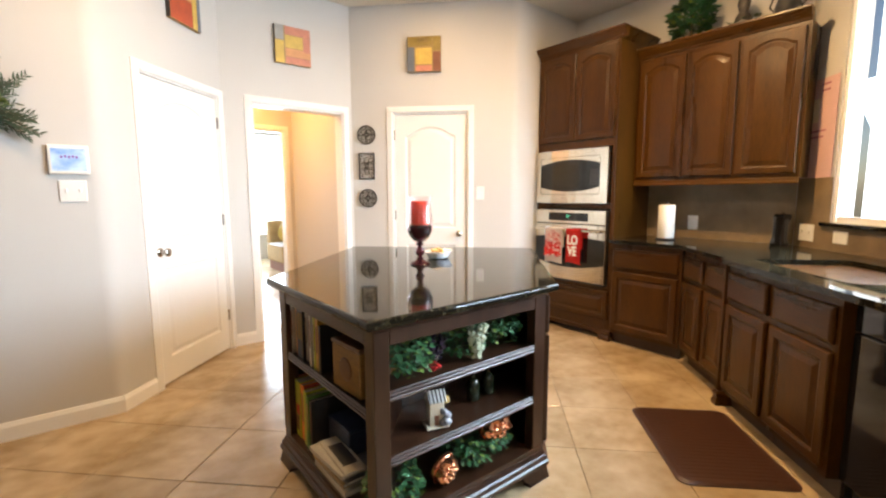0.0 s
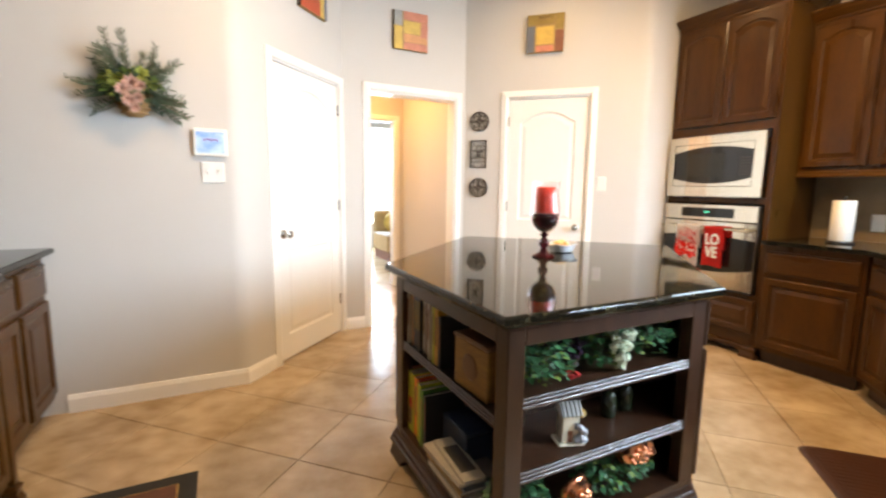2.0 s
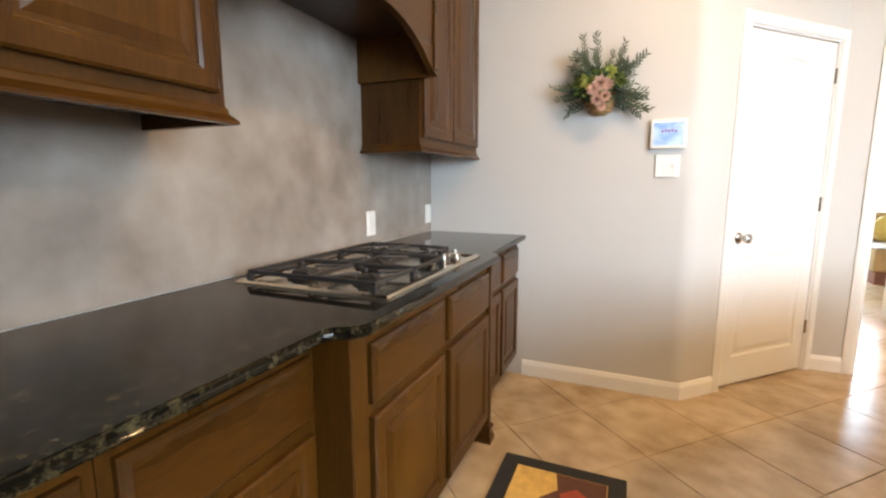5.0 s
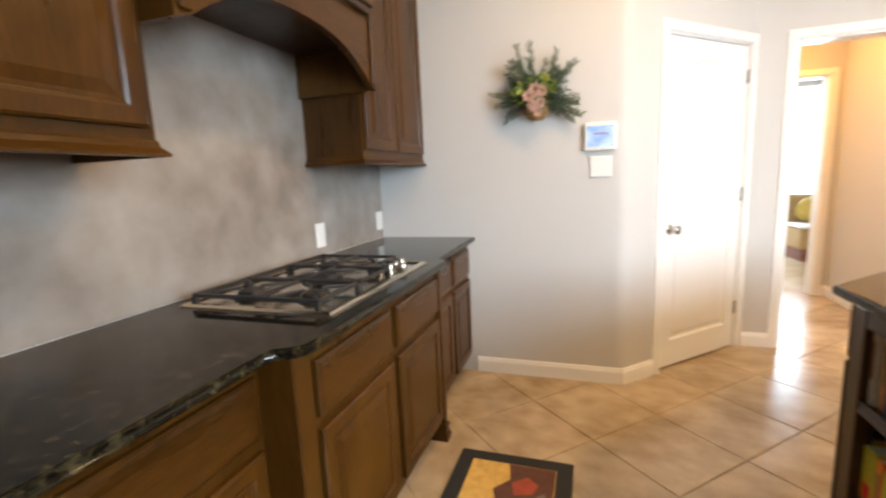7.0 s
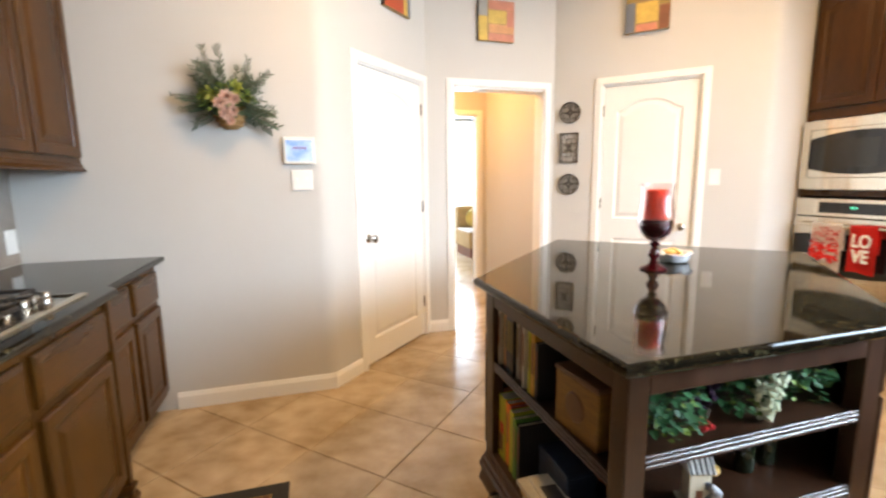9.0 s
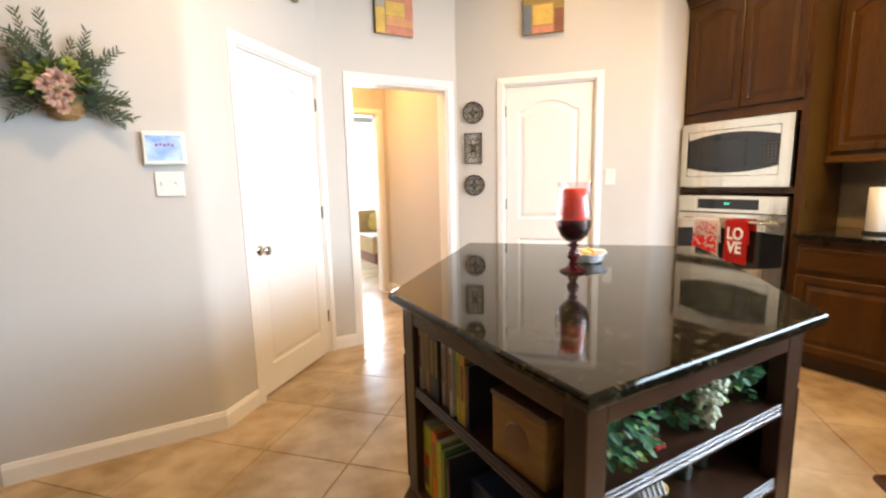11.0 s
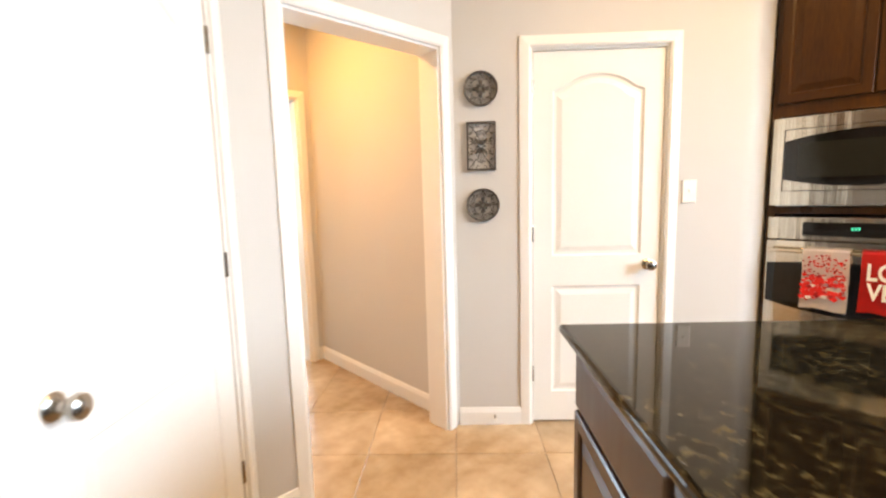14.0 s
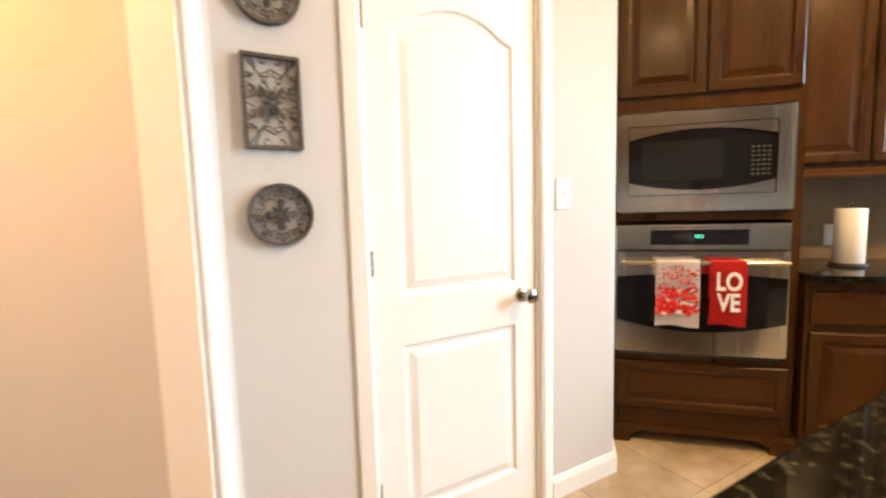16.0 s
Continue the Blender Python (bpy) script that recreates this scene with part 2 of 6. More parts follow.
WSX0, WSX1, WSZ0, WSZ1 = 0.345, 2.35, 1.10, 2.62
wall("wall_sink", F_SINK, SINK_END + 0.1, [(WSX0, WSX1, WSZ0, WSZ1)], x0=0)
wall("wall_east", pose(3.4, CY - (XB - 3.4), 0, 0, 0, -90), 6.5 + CY - (XB - 3.4) + T, [(0.25, 1.80, 1.5, 2.9)], x0=0)
wall("wall_south", F_SOUTH, 3.4 + T, x0=-T)
wall("wall_cooktop", F_COOK, 6.5, x0=0)


def rounded_corner(name, c, d0, d1, back):
    """A bullnosed outer corner at c between walls that run along d0 towards it and d1 away from it."""
    p0, p2 = Vector(c) - RB * Vector(d0), Vector(c) + RB * Vector(d1)
    arc = [(1 - u) ** 2 * p0 + 2 * u * (1 - u) * Vector(c) + u * u * p2 for u in [k / 8 for k in range(9)]]
    bm = bmesh.new()
    prism(bm, [tuple(p) for p in arc] + [tuple(p2 + Vector(back)), tuple(p0 + Vector(back))], 0, CEIL)
    solo(name, bm, M_WALL, None, "rounded drywall corner", "wall", kind="structure", smooth=True)


rounded_corner("wall_corner", (D1, 0.0), (1, 0), (R2, R2), (-0.05, 0.10))
rounded_corner("wall_corner", (4.67, SP - 4.67), (R2, -R2), (1, 0), (0.05, 0.10))

bm = bmesh.new()
box(bm, -0.14, 5.8, -6.7, 6.4, -0.12, -0.006)
solo("floor", bm, M_GROUT, None, "grout bed under the tiled floor", "floor", kind="structure")
bm = bmesh.new()
box(bm, -0.14, 5.8, -6.7, 6.4, CEIL, CEIL + 0.12)
solo("ceiling", bm, M_CEIL, None, "beige painted drywall ceiling", "ceiling", kind="structure")


def baseboard(f, a, b):
    bm = bmesh.new()
    prof = [(0, 0), (-0.014, 0), (-0.014, 0.075), (-0.009, 0.088), (-0.006, 0.098), (0, 0.1)]
    loops(bm, [[(x, y, z) for y, z in prof] for x in (a, b)])
    bm.faces.new([v for v in bm.verts][:6])
    solo("baseboard", bm, M_TRIM, f, "white painted wooden baseboard", "baseboard", kind="structure")


baseboard(F_THERM, 0.65, D1 + 0.006)
baseboard(F_DOOR1, -0.006, D1X0 - 0.06)
baseboard(F_HALL, 0.01, HX0 - 0.06)
baseboard(F_PANTRY, 0.0, PX0 - 0.06)
baseboard(F_PANTRY, PX1 + 0.06, L_P + 0.006)
baseboard(F_RETURN, -0.006, 0.3)


def casing(name, f, x0, x1, top, w=0.06, deep=T, back=False):
    """White trim round a door opening, with its jamb lining."""
    t = thing(name, f, "white painted moulded door casing", "door trim", kind="structure")
    prof = [(0.0, 0.0), (0.0, -0.012), (0.012, -0.018), (w - 0.015, -0.013), (w, -0.010), (w, 0.0)]
    for side in (0, 1):
        bm = bmesh.new()
        sx = (lambda d: x0 - d) if side == 0 else (lambda d: x1 + d)
        loops(bm, [[(sx(d), y, 0) for d, y in prof], [(sx(d), y, top + d) for d, y in prof]])
        bm.faces.new([v for v in bm.verts][:6])
        part("side_casing", bm, M_TRIM, t)
    bm = bmesh.new()
    loops(bm, [[(x0 - d, y, top + d) for d, y in prof], [(x1 + d, y, top + d) for d, y in prof]])
    bm.faces.new([v for v in bm.verts][:6])
    part("head_casing", bm, M_TRIM, t)
    j = 0.012
    part("jamb", boxb(x0 - 0.001, x0 + j, 0.002, deep - 0.002, 0, top), M_TRIM, t)
    part("jamb", boxb(x1 - j, x1 + 0.001, 0.002, deep - 0.002, 0, top), M_TRIM, t)
    part("head_jamb", boxb(x0 + j, x1 - j, 0.002, deep - 0.002, top - j, top + 0.001), M_TRIM, t)
    return t


casing("door_trim", F_DOOR1, D1X0, D1X1, DTOP)
casing("door_trim", F_PANTRY, PX0, PX1, DTOP)
casing("door_trim", F_HALL, HX0, HX1, DTOP, deep=0.15)


def panelled_door(name, f, x0, x1, y0, knob_left, label):
    """A two-panel interior door with an arched upper panel; front at y0."""
    t = thing(name, f, label, "door", kind="structure")
    a, b, z0, z1 = x0 + 0.016, x1 - 0.016, 0.012, DTOP - 0.016
    s = 0.102
    bm = bmesh.new()
    ym = y0
    pl, pr = a + s, b - s
    lower, upper = (0.185, 0.80), (0.97, z1 - 0.115)
    arch = 0.085

    def quad(*p):
        bm.faces.new([bm.verts.new((x, ym, z)) for x, z in p])

    quad((a, z0), (pl, z0), (pl, z1), (a, z1))
    quad((pr, z0), (b, z0), (b, z1), (pr, z1))
    quad((pl, z0), (pr, z0), (pr, lower[0]), (pl, lower[0]))
    quad((pl, lower[1]), (pr, lower[1]), (pr, upper[0]), (pl, upper[0]))
    top = rim(pl, pr, upper[0], upper[1], ym, 0, arch)[2:]
    bm.faces.new([bm.verts.new(p) for p in [(pl, ym, z1), (pr, ym, z1)] + top])
    for (lo, hi), ar in ((lower, 0), (upper, arch)):
        loops(bm, [rim(pl, pr, lo, hi, ym, 0, ar), rim(pl, pr, lo, hi, ym + 0.009, 0.008, ar), rim(pl, pr, lo, hi, ym + 0.010, 0.022, ar),
                   rim(pl, pr, lo, hi, ym + 0.002, 0.05, ar)])
    loops(bm, [rim(a, b, z0, z1, ym, 0), rim(a, b, z0, z1, ym + 0.035, 0)])
    bmesh.ops.remove_doubles(bm, verts=bm.verts, dist=1e-5)
    leaf = part("door_leaf", bm, M_TRIM, t)
    kx = a + 0.065 if knob_left else b - 0.065
    bm = bmesh.new()
    lathe(bm, [(0.031, 0), (0.031, 0.004), (0.024, 0.010), (0.012, 0.014), (0.011, 0.034), (0.022, 0.040), (0.029, 0.052), (0.027, 0.064), (0.016, 0.071), (0.004, 0.073)], 20)
    bmesh.ops.transform(bm, matrix=Matrix.Translation((kx, ym, 0.915)) @ Matrix.Rotation(radians(90), 4, "X"), verts=bm.verts)
    part("door_knob", bm, M_NICKEL, leaf, "brushed nickel door knob", smooth=True)
    hx = b + 0.006 if knob_left else a - 0.006
    for z in (0.25, 1.05, 1.82):
        bm = bmesh.new()
        lathe(bm, [(0.006, 0), (0.007, 0.004), (0.007, 0.086), (0.006, 0.09)], 8, (hx, ym - 0.005, z))
        part("hinge", bm, M_NICKEL, leaf)
    return t


panelled_door("door_1", F_DOOR1, D1X0, D1X1, 0.012, True, "closed white two-panel interior door with nickel knob")
panelled_door("door_2", F_PANTRY, PX0, PX1, 0.012, False, "closed white arched two-panel pantry door with nickel knob")

# ---- hall and far room behind the doorway ----
HY = YD + 0.15
HZ = 2.75
wall("wall_hall_right", pose(3.54, 2.40, 0, 0, 0, -90), 2.40 - HY, thick=0.12)
wall("wall_hall_left", pose(2.30, HY, 0, 0, 0, 90), 2.40 - HY, thick=0.12)
wall("wall_hall_end", pose(2.18, 2.40, 0), 1.48, [(0.30, 1.25, 0, DTOP)], thick=0.14)
casing("door_trim", pose(2.18, 2.40, 0), 0.30, 1.25, DTOP, deep=0.14)
baseboard(pose(3.54, 2.40, 0, 0, 0, -90), 0.0, 2.40 - HY)
baseboard(pose(2.18, 2.40, 0), 1.315, 1.36)
wall("wall_far_room_east", pose(5.5, 6.3, 0, 0, 0, -90), 3.82, thick=0.12)
wall("wall_far_room_north", pose(0.4, 6.2, 0), 5.2, [(1.9, 4.6, 0.5, 2.5)], thick=0.12)
wall("wall_far_room_west", pose(0.5, 2.45, 0, 0, 0, 90), 3.85, thick=0.12)
wall("wall_far_room_south", pose(5.5, 2.68, 0, 0, 0, 180), 1.86, thick=0.12)
wall("wall_far_room_south_west", pose(2.18, 2.68, 0, 0, 0, 180), 1.8, thick=0.12)

# ---- cabinets ----
TOPZ, CTH = 0.91, 0.03


def front(name, t, x0, x1, z0, z1, y, arch=0.0, plain=False, m=None, stile=0.055):
    bm = bmesh.new()
    (slab_front(bm, x0, x1, z0, z1, y) if plain else panel_door(bm, x0, x1, z0, z1, y, arch, stile))
    return part(name, bm, m or (M_WOODH if plain else M_WOOD), t)


def base_cabinet(f, x0, w, depth, drawer=True, label="cherry-stained base cabinet with a drawer above a raised-panel door", foot=None, group="base cabinets"):
    """A base cabinet against the wall line y = 0 of f, from x0 to x0 + w along it."""
    t = thing("base_cabinet", f @ pose(x0, -depth, 0), label, "cabinet", group)
    z1 = TOPZ - CTH - 0.001
    part("body", boxb(0.001, w - 0.001, 0.021, depth - 0.004, 0.10, z1), M_WOOD, t)
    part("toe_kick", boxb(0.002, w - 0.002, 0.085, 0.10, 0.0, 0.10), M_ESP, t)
    g = 0.022
    if drawer:
        front("drawer_front", t, g, w - g, z1 - 0.205, z1 - 0.045, 0.0, plain=True)
        front("door", t, g, w - g, 0.135, z1 - 0.24, 0.0)
    else:
        front("door", t, g, w - g, 0.135, z1 - 0.045, 0.0)
    return t


# cooktop side: far cabinets, bumped-out pair under the cooktop, near run
OC = 6.5
for x, w in ((OC - 0.40, 0.395), (OC - 0.80, 0.40)):
    base_cabinet(F_COOK, x, w, 0.62)
for x, w in ((OC - 1.345, 0.505), (OC - 1.85, 0.505)):
    base_cabinet(F_COOK, x, w, 0.69, label="cherry-stained base cabinet under the cooktop with drawer and door")
for k in range(4):
    base_cabinet(F_COOK, OC - 1.925 - 0.47 * (k + 1), 0.47, 0.60)


def pilaster(f, x0, w, depth):
    """A corner post of the bumped-out cabinets, on a bracket foot."""
    t = thing("corner_post", f @ pose(x0, -depth, 0), "cherry-stained corner post of the base cabinets on a foot", "cabinet post", "corner posts")
    part("post", boxb(0.001, w - 0.001, 0.003, depth - 0.006, 0.09, TOPZ - CTH - 0.002, 0.004), M_WOOD, t)
    bm = bmesh.new()
    loops(bm, [[(a, b, z) for a, b in ((-e, 0.003 - e), (w + e, 0.003 - e), (w + e, 0.10), (-e, 0.10))]
               for z, e in ((0.0, 0.012), (0.02, 0.014), (0.05, 0.004), (0.075, 0.010), (0.089, 0.002))])
    part("foot", bm, M_WOOD, t)
    return t


pilaster(F_COOK, OC - 1.925, 0.072, 0.69)
pilaster(F_COOK, OC - 0.838, 0.036, 0.69)

bm = bmesh.new()
prism(bm, [(0.004, -0.004), (0.004, -3.84), (0.635, -3.84), (0.635, -1.955), (0.65, -1.935), (0.69, -1.925), (0.715, -1.915), (0.725, -1.89), (0.725, -0.83), (0.71, -0.80),
           (0.68, -0.79), (0.655, -0.77), (0.655, -0.004)][::-1], TOPZ - CTH, TOPZ, 0.011, 3)
solo("countertop", bm, M_GRAN, None, "polished dark speckled granite counter beside the gas cooktop", "countertop")
bm = bmesh.new()
box(bm, 0.001, 0.007, -3.84, -0.001, TOPZ + 0.001, 1.95)
solo("backsplash", bm, M_BACK, None, "mottled taupe stone-look backsplash above the counter", "backsplash", kind="structure")

# ---- wall cabinets over the cooktop counter ----


def light_rail(bm, x0, x1, depth, z, ends=(True, True)):
    """Moulding under a wall cabinet, swept along its front and ends."""
    prof = [(0.0, 0.0), (0.004, -0.006), (0.006, -0.018), (0.016, -0.028), (0.022, -0.034), (0.022, -0.042), (0.0, -0.042)]
    rings = []
    for o in ("l", "m", "r", "e"):
        ring = []
        for d, h in prof:
            el, er = (d if ends[0] else 0), (d if ends[1] else 0)
            if o == "l":
                ring.append((x0 - el, -0.004 if ends[0] else -depth + 0.02 - d, z + h))
            elif o == "m":
                ring.append((x0 - el, -depth + 0.02 - d, z + h))
            elif o == "r":
                ring.append((x1 + er, -depth + 0.02 - d, z + h))
            else:
                ring.append((x1 + er, -0.004 if ends[1] else -depth + 0.02 - d, z + h))
        rings.append(ring)
    if not ends[0]:
        rings = rings[1:]
    if not ends[1]:
        rings = rings[:-1]
    vs = loops(bm, rings)
    bm.faces.new(vs[0][::-1])
    return bm


def crown(bm, x0, x1, depth, z, ends=(True, True), h=0.085, out=0.06):
    prof = [(0.0, 0.0), (0.008, 0.004), (0.010, 0.018), (0.022, 0.030), (0.042, 0.050), (out - 0.008, h - 0.018), (out, h - 0.014), (out, h), (-0.02, h), (-0.02, 0.0)]
    rings = []
    if ends[0]:
        rings.append([(x0 - d, -0.004, z + k) for d, k in prof])
    rings.append([(x0 - (d if ends[0] else 0), -depth + 0.02 - d, z + k) for d, k in prof])
    rings.append([(x1 + (d if ends[1] else 0), -depth + 0.02 - d, z + k) for d, k in prof])
    if ends[1]:
        rings.append([(x1 + d, -0.004, z + k) for d, k in prof])
    vs = loops(bm, rings)
    bm.faces.new(vs[0][::-1])
    return bm


def wall_cabinet(f, doors, depth, z0, z1, ends=(True, True), arch=0.04, label="cherry-stained wall cabinet with raised-panel doors", group="wall cabinets", crowned=True):
    x0, x1 = doors[0][0] - 0.025, doors[-1][1] + 0.025
    t = thing("wall_cabinet", f, label, "cabinet", group)
    part("body", boxb(x0, x1, -depth + 0.021, -0.008, z0, z1), M_WOOD, t)
    for a, b in doors:
        front("door", t, a, b, z0 + 0.028, z1 - 0.03, -depth, arch)
    part("light_rail", light_rail(bmesh.new(), x0, x1, depth, z0, ends), M_WOODH, t)
    if crowned:
        part("crown_moulding", crown(bmesh.new(), x0, x1, depth, z1, ends), M_WOODH, t)
    return t


UZ, UT = 1.415, 2.42
wall_cabinet(F_COOK, [(OC - 0.79, OC - 0.445), (OC - 0.425, OC - 0.03)], 0.345, UZ, UT + 0.2, (True, False))
wall_cabinet(F_COOK, [(OC - 2.36, OC - 1.925), (OC - 2.82, OC - 2.385), (OC - 3.25, OC - 2.83)][::-1], 0.345, UZ, UT + 0.2, (True, True))

# ---- arched hood between the wall cabinets ----
t = thing("range_hood", F_COOK @ pose(OC - 1.885, 0, 0), "cherry-stained wooden range hood with an arched valance", "range hood")
W = 1.065
bm = bmesh.new()
HD, HB, HTOP = 0.42, 1.70, 2.70
arc = [(W * k / 20, -HD, HB + 0.165 * (1 - min(1.0, abs(k - 10) / 9.4) ** 2.5)) for k in range(21)]
front_ring = [(W, -HD, HTOP), (0, -HD, HTOP)] + arc
back_ring = [(x, -HD + 0.03, z) for x, _, z in front_ring]
vs = loops(bm, [front_ring, back_ring])
bm.faces.new(vs[0][::-1])
part("valance", bm, M_WOODH, t)
part("side_panel", boxb(0.0, 0.02, -HD + 0.031, -0.009, HB, HTOP), M_WOOD, t)
part("side_panel", boxb(W - 0.02, W, -HD + 0.031, -0.009, HB, HTOP), M_WOOD, t)
part("ceiling_panel", boxb(0.02, W - 0.02, -HD + 0.031, -0.009, 1.90, 1.92), M_ESP, t, "dark inside of the hood")
part("mantel_ledge", boxb(0.06, W - 0.06, -HD - 0.045, -HD - 0.001, 2.03, 2.06, 0.008, 2), M_WOODH, t)
part("mantel_moulding", boxb(0.075, W - 0.075, -HD - 0.028, -HD - 0.001, 2.0, 2.029, 0.006, 2), M_ESP, t)
front("panel", t, 0.08, W - 0.08, 2.08, 2.62, -HD - 0.021, 0.0)
for x in (0.012, W - 0.05):
    bm = bmesh.new()
    box(bm, x, x + 0.038, -HD - 0.012, -HD - 0.001, HB + 0.02, HTOP - 0.02, 0.004)
    part("stile", bm, M_WOOD, t)

# ---- gas cooktop ----
t = thing("gas_cooktop", pose(0.09, -1.70, TOPZ), "stainless steel five-burner gas cooktop with black cast-iron grates", "cooktop")
CW, CD = 0.80, 0.565
bm = bmesh.new()
loops(bm, [[(a, b, z) for a, b in ((e, e), (CD - e, e), (CD - e, CW - e), (e, CW - e))] for e, z in ((0.0, 0.0), (0.0, 0.005), (0.008, 0.011), (0.022, 0.012), (0.03, 0.006), (0.04, 0.005))])
part("pan", bm, M_STEEL, t)
burners = [(0.16, 0.15, 0.045), (0.41, 0.15, 0.038), (0.28, 0.40, 0.058), (0.16, 0.65, 0.038), (0.41, 0.62, 0.032)]
for bx, by, r in burners:
    bm = bmesh.new()
    lathe(bm, [(r * 1.35, 0.005), (r * 1.35, 0.012), (r, 0.014), (r, 0.024), (r * 0.9, 0.030), (r * 0.2, 0.032)], 20, (bx, by, 0))
    part("burner", bm, M_IRON, t, "black burner cap", smooth=True)
for y0, y1 in ((0.03, 0.27), (0.285, 0.515), (0.53, 0.77)):
    bm = bmesh.new()
    x0, x1 = 0.035, 0.505 if y0 < 0.5 else 0.42
    h = 0.042
    for a, b in (((x0, y0), (x1, y0)), ((x1, y0), (x1, y1)), ((x1, y1), (x0, y1)), ((x0, y1), (x0, y0)), ((0.5 * (x0 + x1), y0), (0.5 * (x0 + x1), y1))):
        box(bm, min(a[0], b[0]) - 0.006, max(a[0], b[0]) + 0.006, min(a[1], b[1]) - 0.006, max(a[1], b[1]) + 0.006, h - 0.014, h, 0.003)
    for bx, by, r in burners:
        if y0 < by < y1:
            for k in range(4):
                ang = math.pi / 4 + k * math.pi / 2
                tube(bm, [(bx + 0.03 * math.cos(ang), by + 0.03 * math.sin(ang), h - 0.002), (bx + 0.075 * math.cos(ang), by + 0.075 * math.sin(ang), h - 0.004),
                          (min(max(bx + 0.13 * math.cos(ang), x0), x1), min(max(by + 0.13 * math.sin(ang), y0), y1), h - 0.008)], 0.006)
    for a in (x0, x1):
        for b in (y0, y1):
            box(bm, a - 0.008, a + 0.008, b - 0.008, b + 0.008, 0.006, h - 0.012)
    part("grate", bm, M_IRON, t)
for kx, ky in ((0.475, 0.60), (0.475, 0.66), (0.475, 0.72), (0.44, 0.565), (0.52, 0.63)):
    bm = bmesh.new()
    lathe(bm, [(0.022, 0.006), (0.022, 0.010), (0.017, 0.013), (0.016, 0.034), (0.013, 0.038), (0.003, 0.039)], 18, (kx, ky, 0))
    part("knob", bm, M_NICKEL, t, "chrome burner knob", smooth=True)

# ---- tall oven cabinet ----
XO = SP - 4.67
TD = XB - 4.97
t = thing("oven_cabinet", F_OVEN @ pose(0.012, -TD, 0), "tall cherry-stained oven cabinet with two doors and a drawer", "cabinet")
TW, TT = 0.835, 2.565
part("side_panel", boxb(0, 0.02, 0.021, TD - 0.004, 0.09, TT), M_WOOD, t)
part("side_panel", boxb(TW - 0.02, TW, 0.021, TD - 0.004, 0.09, TT), M_WOOD, t)
part("back_panel", boxb(0.02, TW - 0.02, 0.58, TD - 0.006, 0.09, TT), M_WOOD, t)
for nm, z0, z1 in (("drawer_box", 0.09, 0.475), ("rail", 1.165, 1.205), ("upper_box", 1.705, TT)):
    part(nm, boxb(0.02, TW - 0.02, 0.021, 0.58, z0, z1), M_WOOD, t)
for x in (0.02, TW - 0.04):
    part("stile", boxb(x, x + 0.02, 0.021, 0.06, 0.475, 1.165), M_WOOD, t)
    part("stile", boxb(x, x + 0.02, 0.021, 0.06, 1.205, 1.705), M_WOOD, t)
front("door", t, 0.025, TW / 2 - 0.003, 1.775, TT - 0.03, 0.0, 0.045)
front("door", t, TW / 2 + 0.003, TW - 0.025, 1.775, TT - 0.03, 0.0, 0.045)
front("drawer_front", t, 0.03, TW - 0.03, 0.185, 0.44, 0.0, stile=0.05, m=M_WOODH)
part("crown_moulding", crown(bmesh.new(), 0, TW + 0.055, 0.0, TT, (False, False)), M_WOODH, t)
bm = bmesh.new()
prof = [(0.0, 0.0), (0.010, 0.010), (0.022, 0.030), (0.052, 0.067), (0.06, 0.071), (0.06, 0.085), (-0.02, 0.085), (-0.02, 0.0)]
vs = loops(bm, [[(TW + d, y if y else 0.02 - d, TT + k) for d, k in prof] for y in (0, 0.55)])
bm.faces.new(vs[0][::-1])
part("side_crown", bm, M_WOODH, t)
bm = bmesh.new()
pts = [(0.0, 0.09), (0.0, 0.0), (0.09, 0.0), (0.105, 0.035), (0.15, 0.06), (TW - 0.15, 0.06), (TW - 0.105, 0.035), (TW - 0.09, 0.0), (TW, 0.0), (TW, 0.09)]
vs = loops(bm, [[(x, y, z) for x, z in pts] for y in (0.004, 0.03)])
bm.faces.new(vs[0][::-1])
part("apron", bm, M_WOODH, t)
for x in (-0.004, TW - 0.086):
    bm = bmesh.new()
    loops(bm, [[(a, b, z) for a, b in ((x - e, 0.003 - e), (x + 0.09 + e, 0.003 - e), (x + 0.09 + e, 0.02), (x - e, 0.02))] for z, e in ((0.0, 0.012), (0.02, 0.013), (0.05, 0.003), (0.07, 0.008), (0.088, 0.001))])
    part("foot", bm, M_WOOD, t)
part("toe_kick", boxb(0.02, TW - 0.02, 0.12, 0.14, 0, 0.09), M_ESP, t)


def bowed(bm, x0, x1, z0, z1, y, bow_top, bow_bot, thick, n=14, bulge=0.0):
    """A plate whose upper and lower edges bow by the given heights and whose face bulges forward."""
    top = [(x0 + (x1 - x0) * k / n, 1 - (2 * k / n - 1) ** 2) for k in range(n + 1)]
    rows_f = [[(x, y - bulge * u, z0 + bow_bot * u) for x, u in top], [(x, y - bulge * u, z1 + bow_top * u) for x, u in top]]
    rows_b = [[(x, y + thick, z) for x, _, z in r] for r in rows_f]
    ring = [rows_f[0] + rows_f[1][::-1], rows_b[0] + rows_b[1][::-1]]
    a = [[bm.verts.new(p) for p in r] for r in rows_f + rows_b]
    for i in range(n):
        for p, q in ((a[0], a[1]), (a[1], a[3]), (a[3], a[2]), (a[2], a[0])):
            bm.faces.new((p[i], p[i + 1], q[i + 1], q[i]))
    bm.faces.new((a[0][0], a[1][0], a[3][0], a[2][0]))
    bm.faces.new((a[0][n], a[1][n], a[3][n], a[2][n]))
    return bm


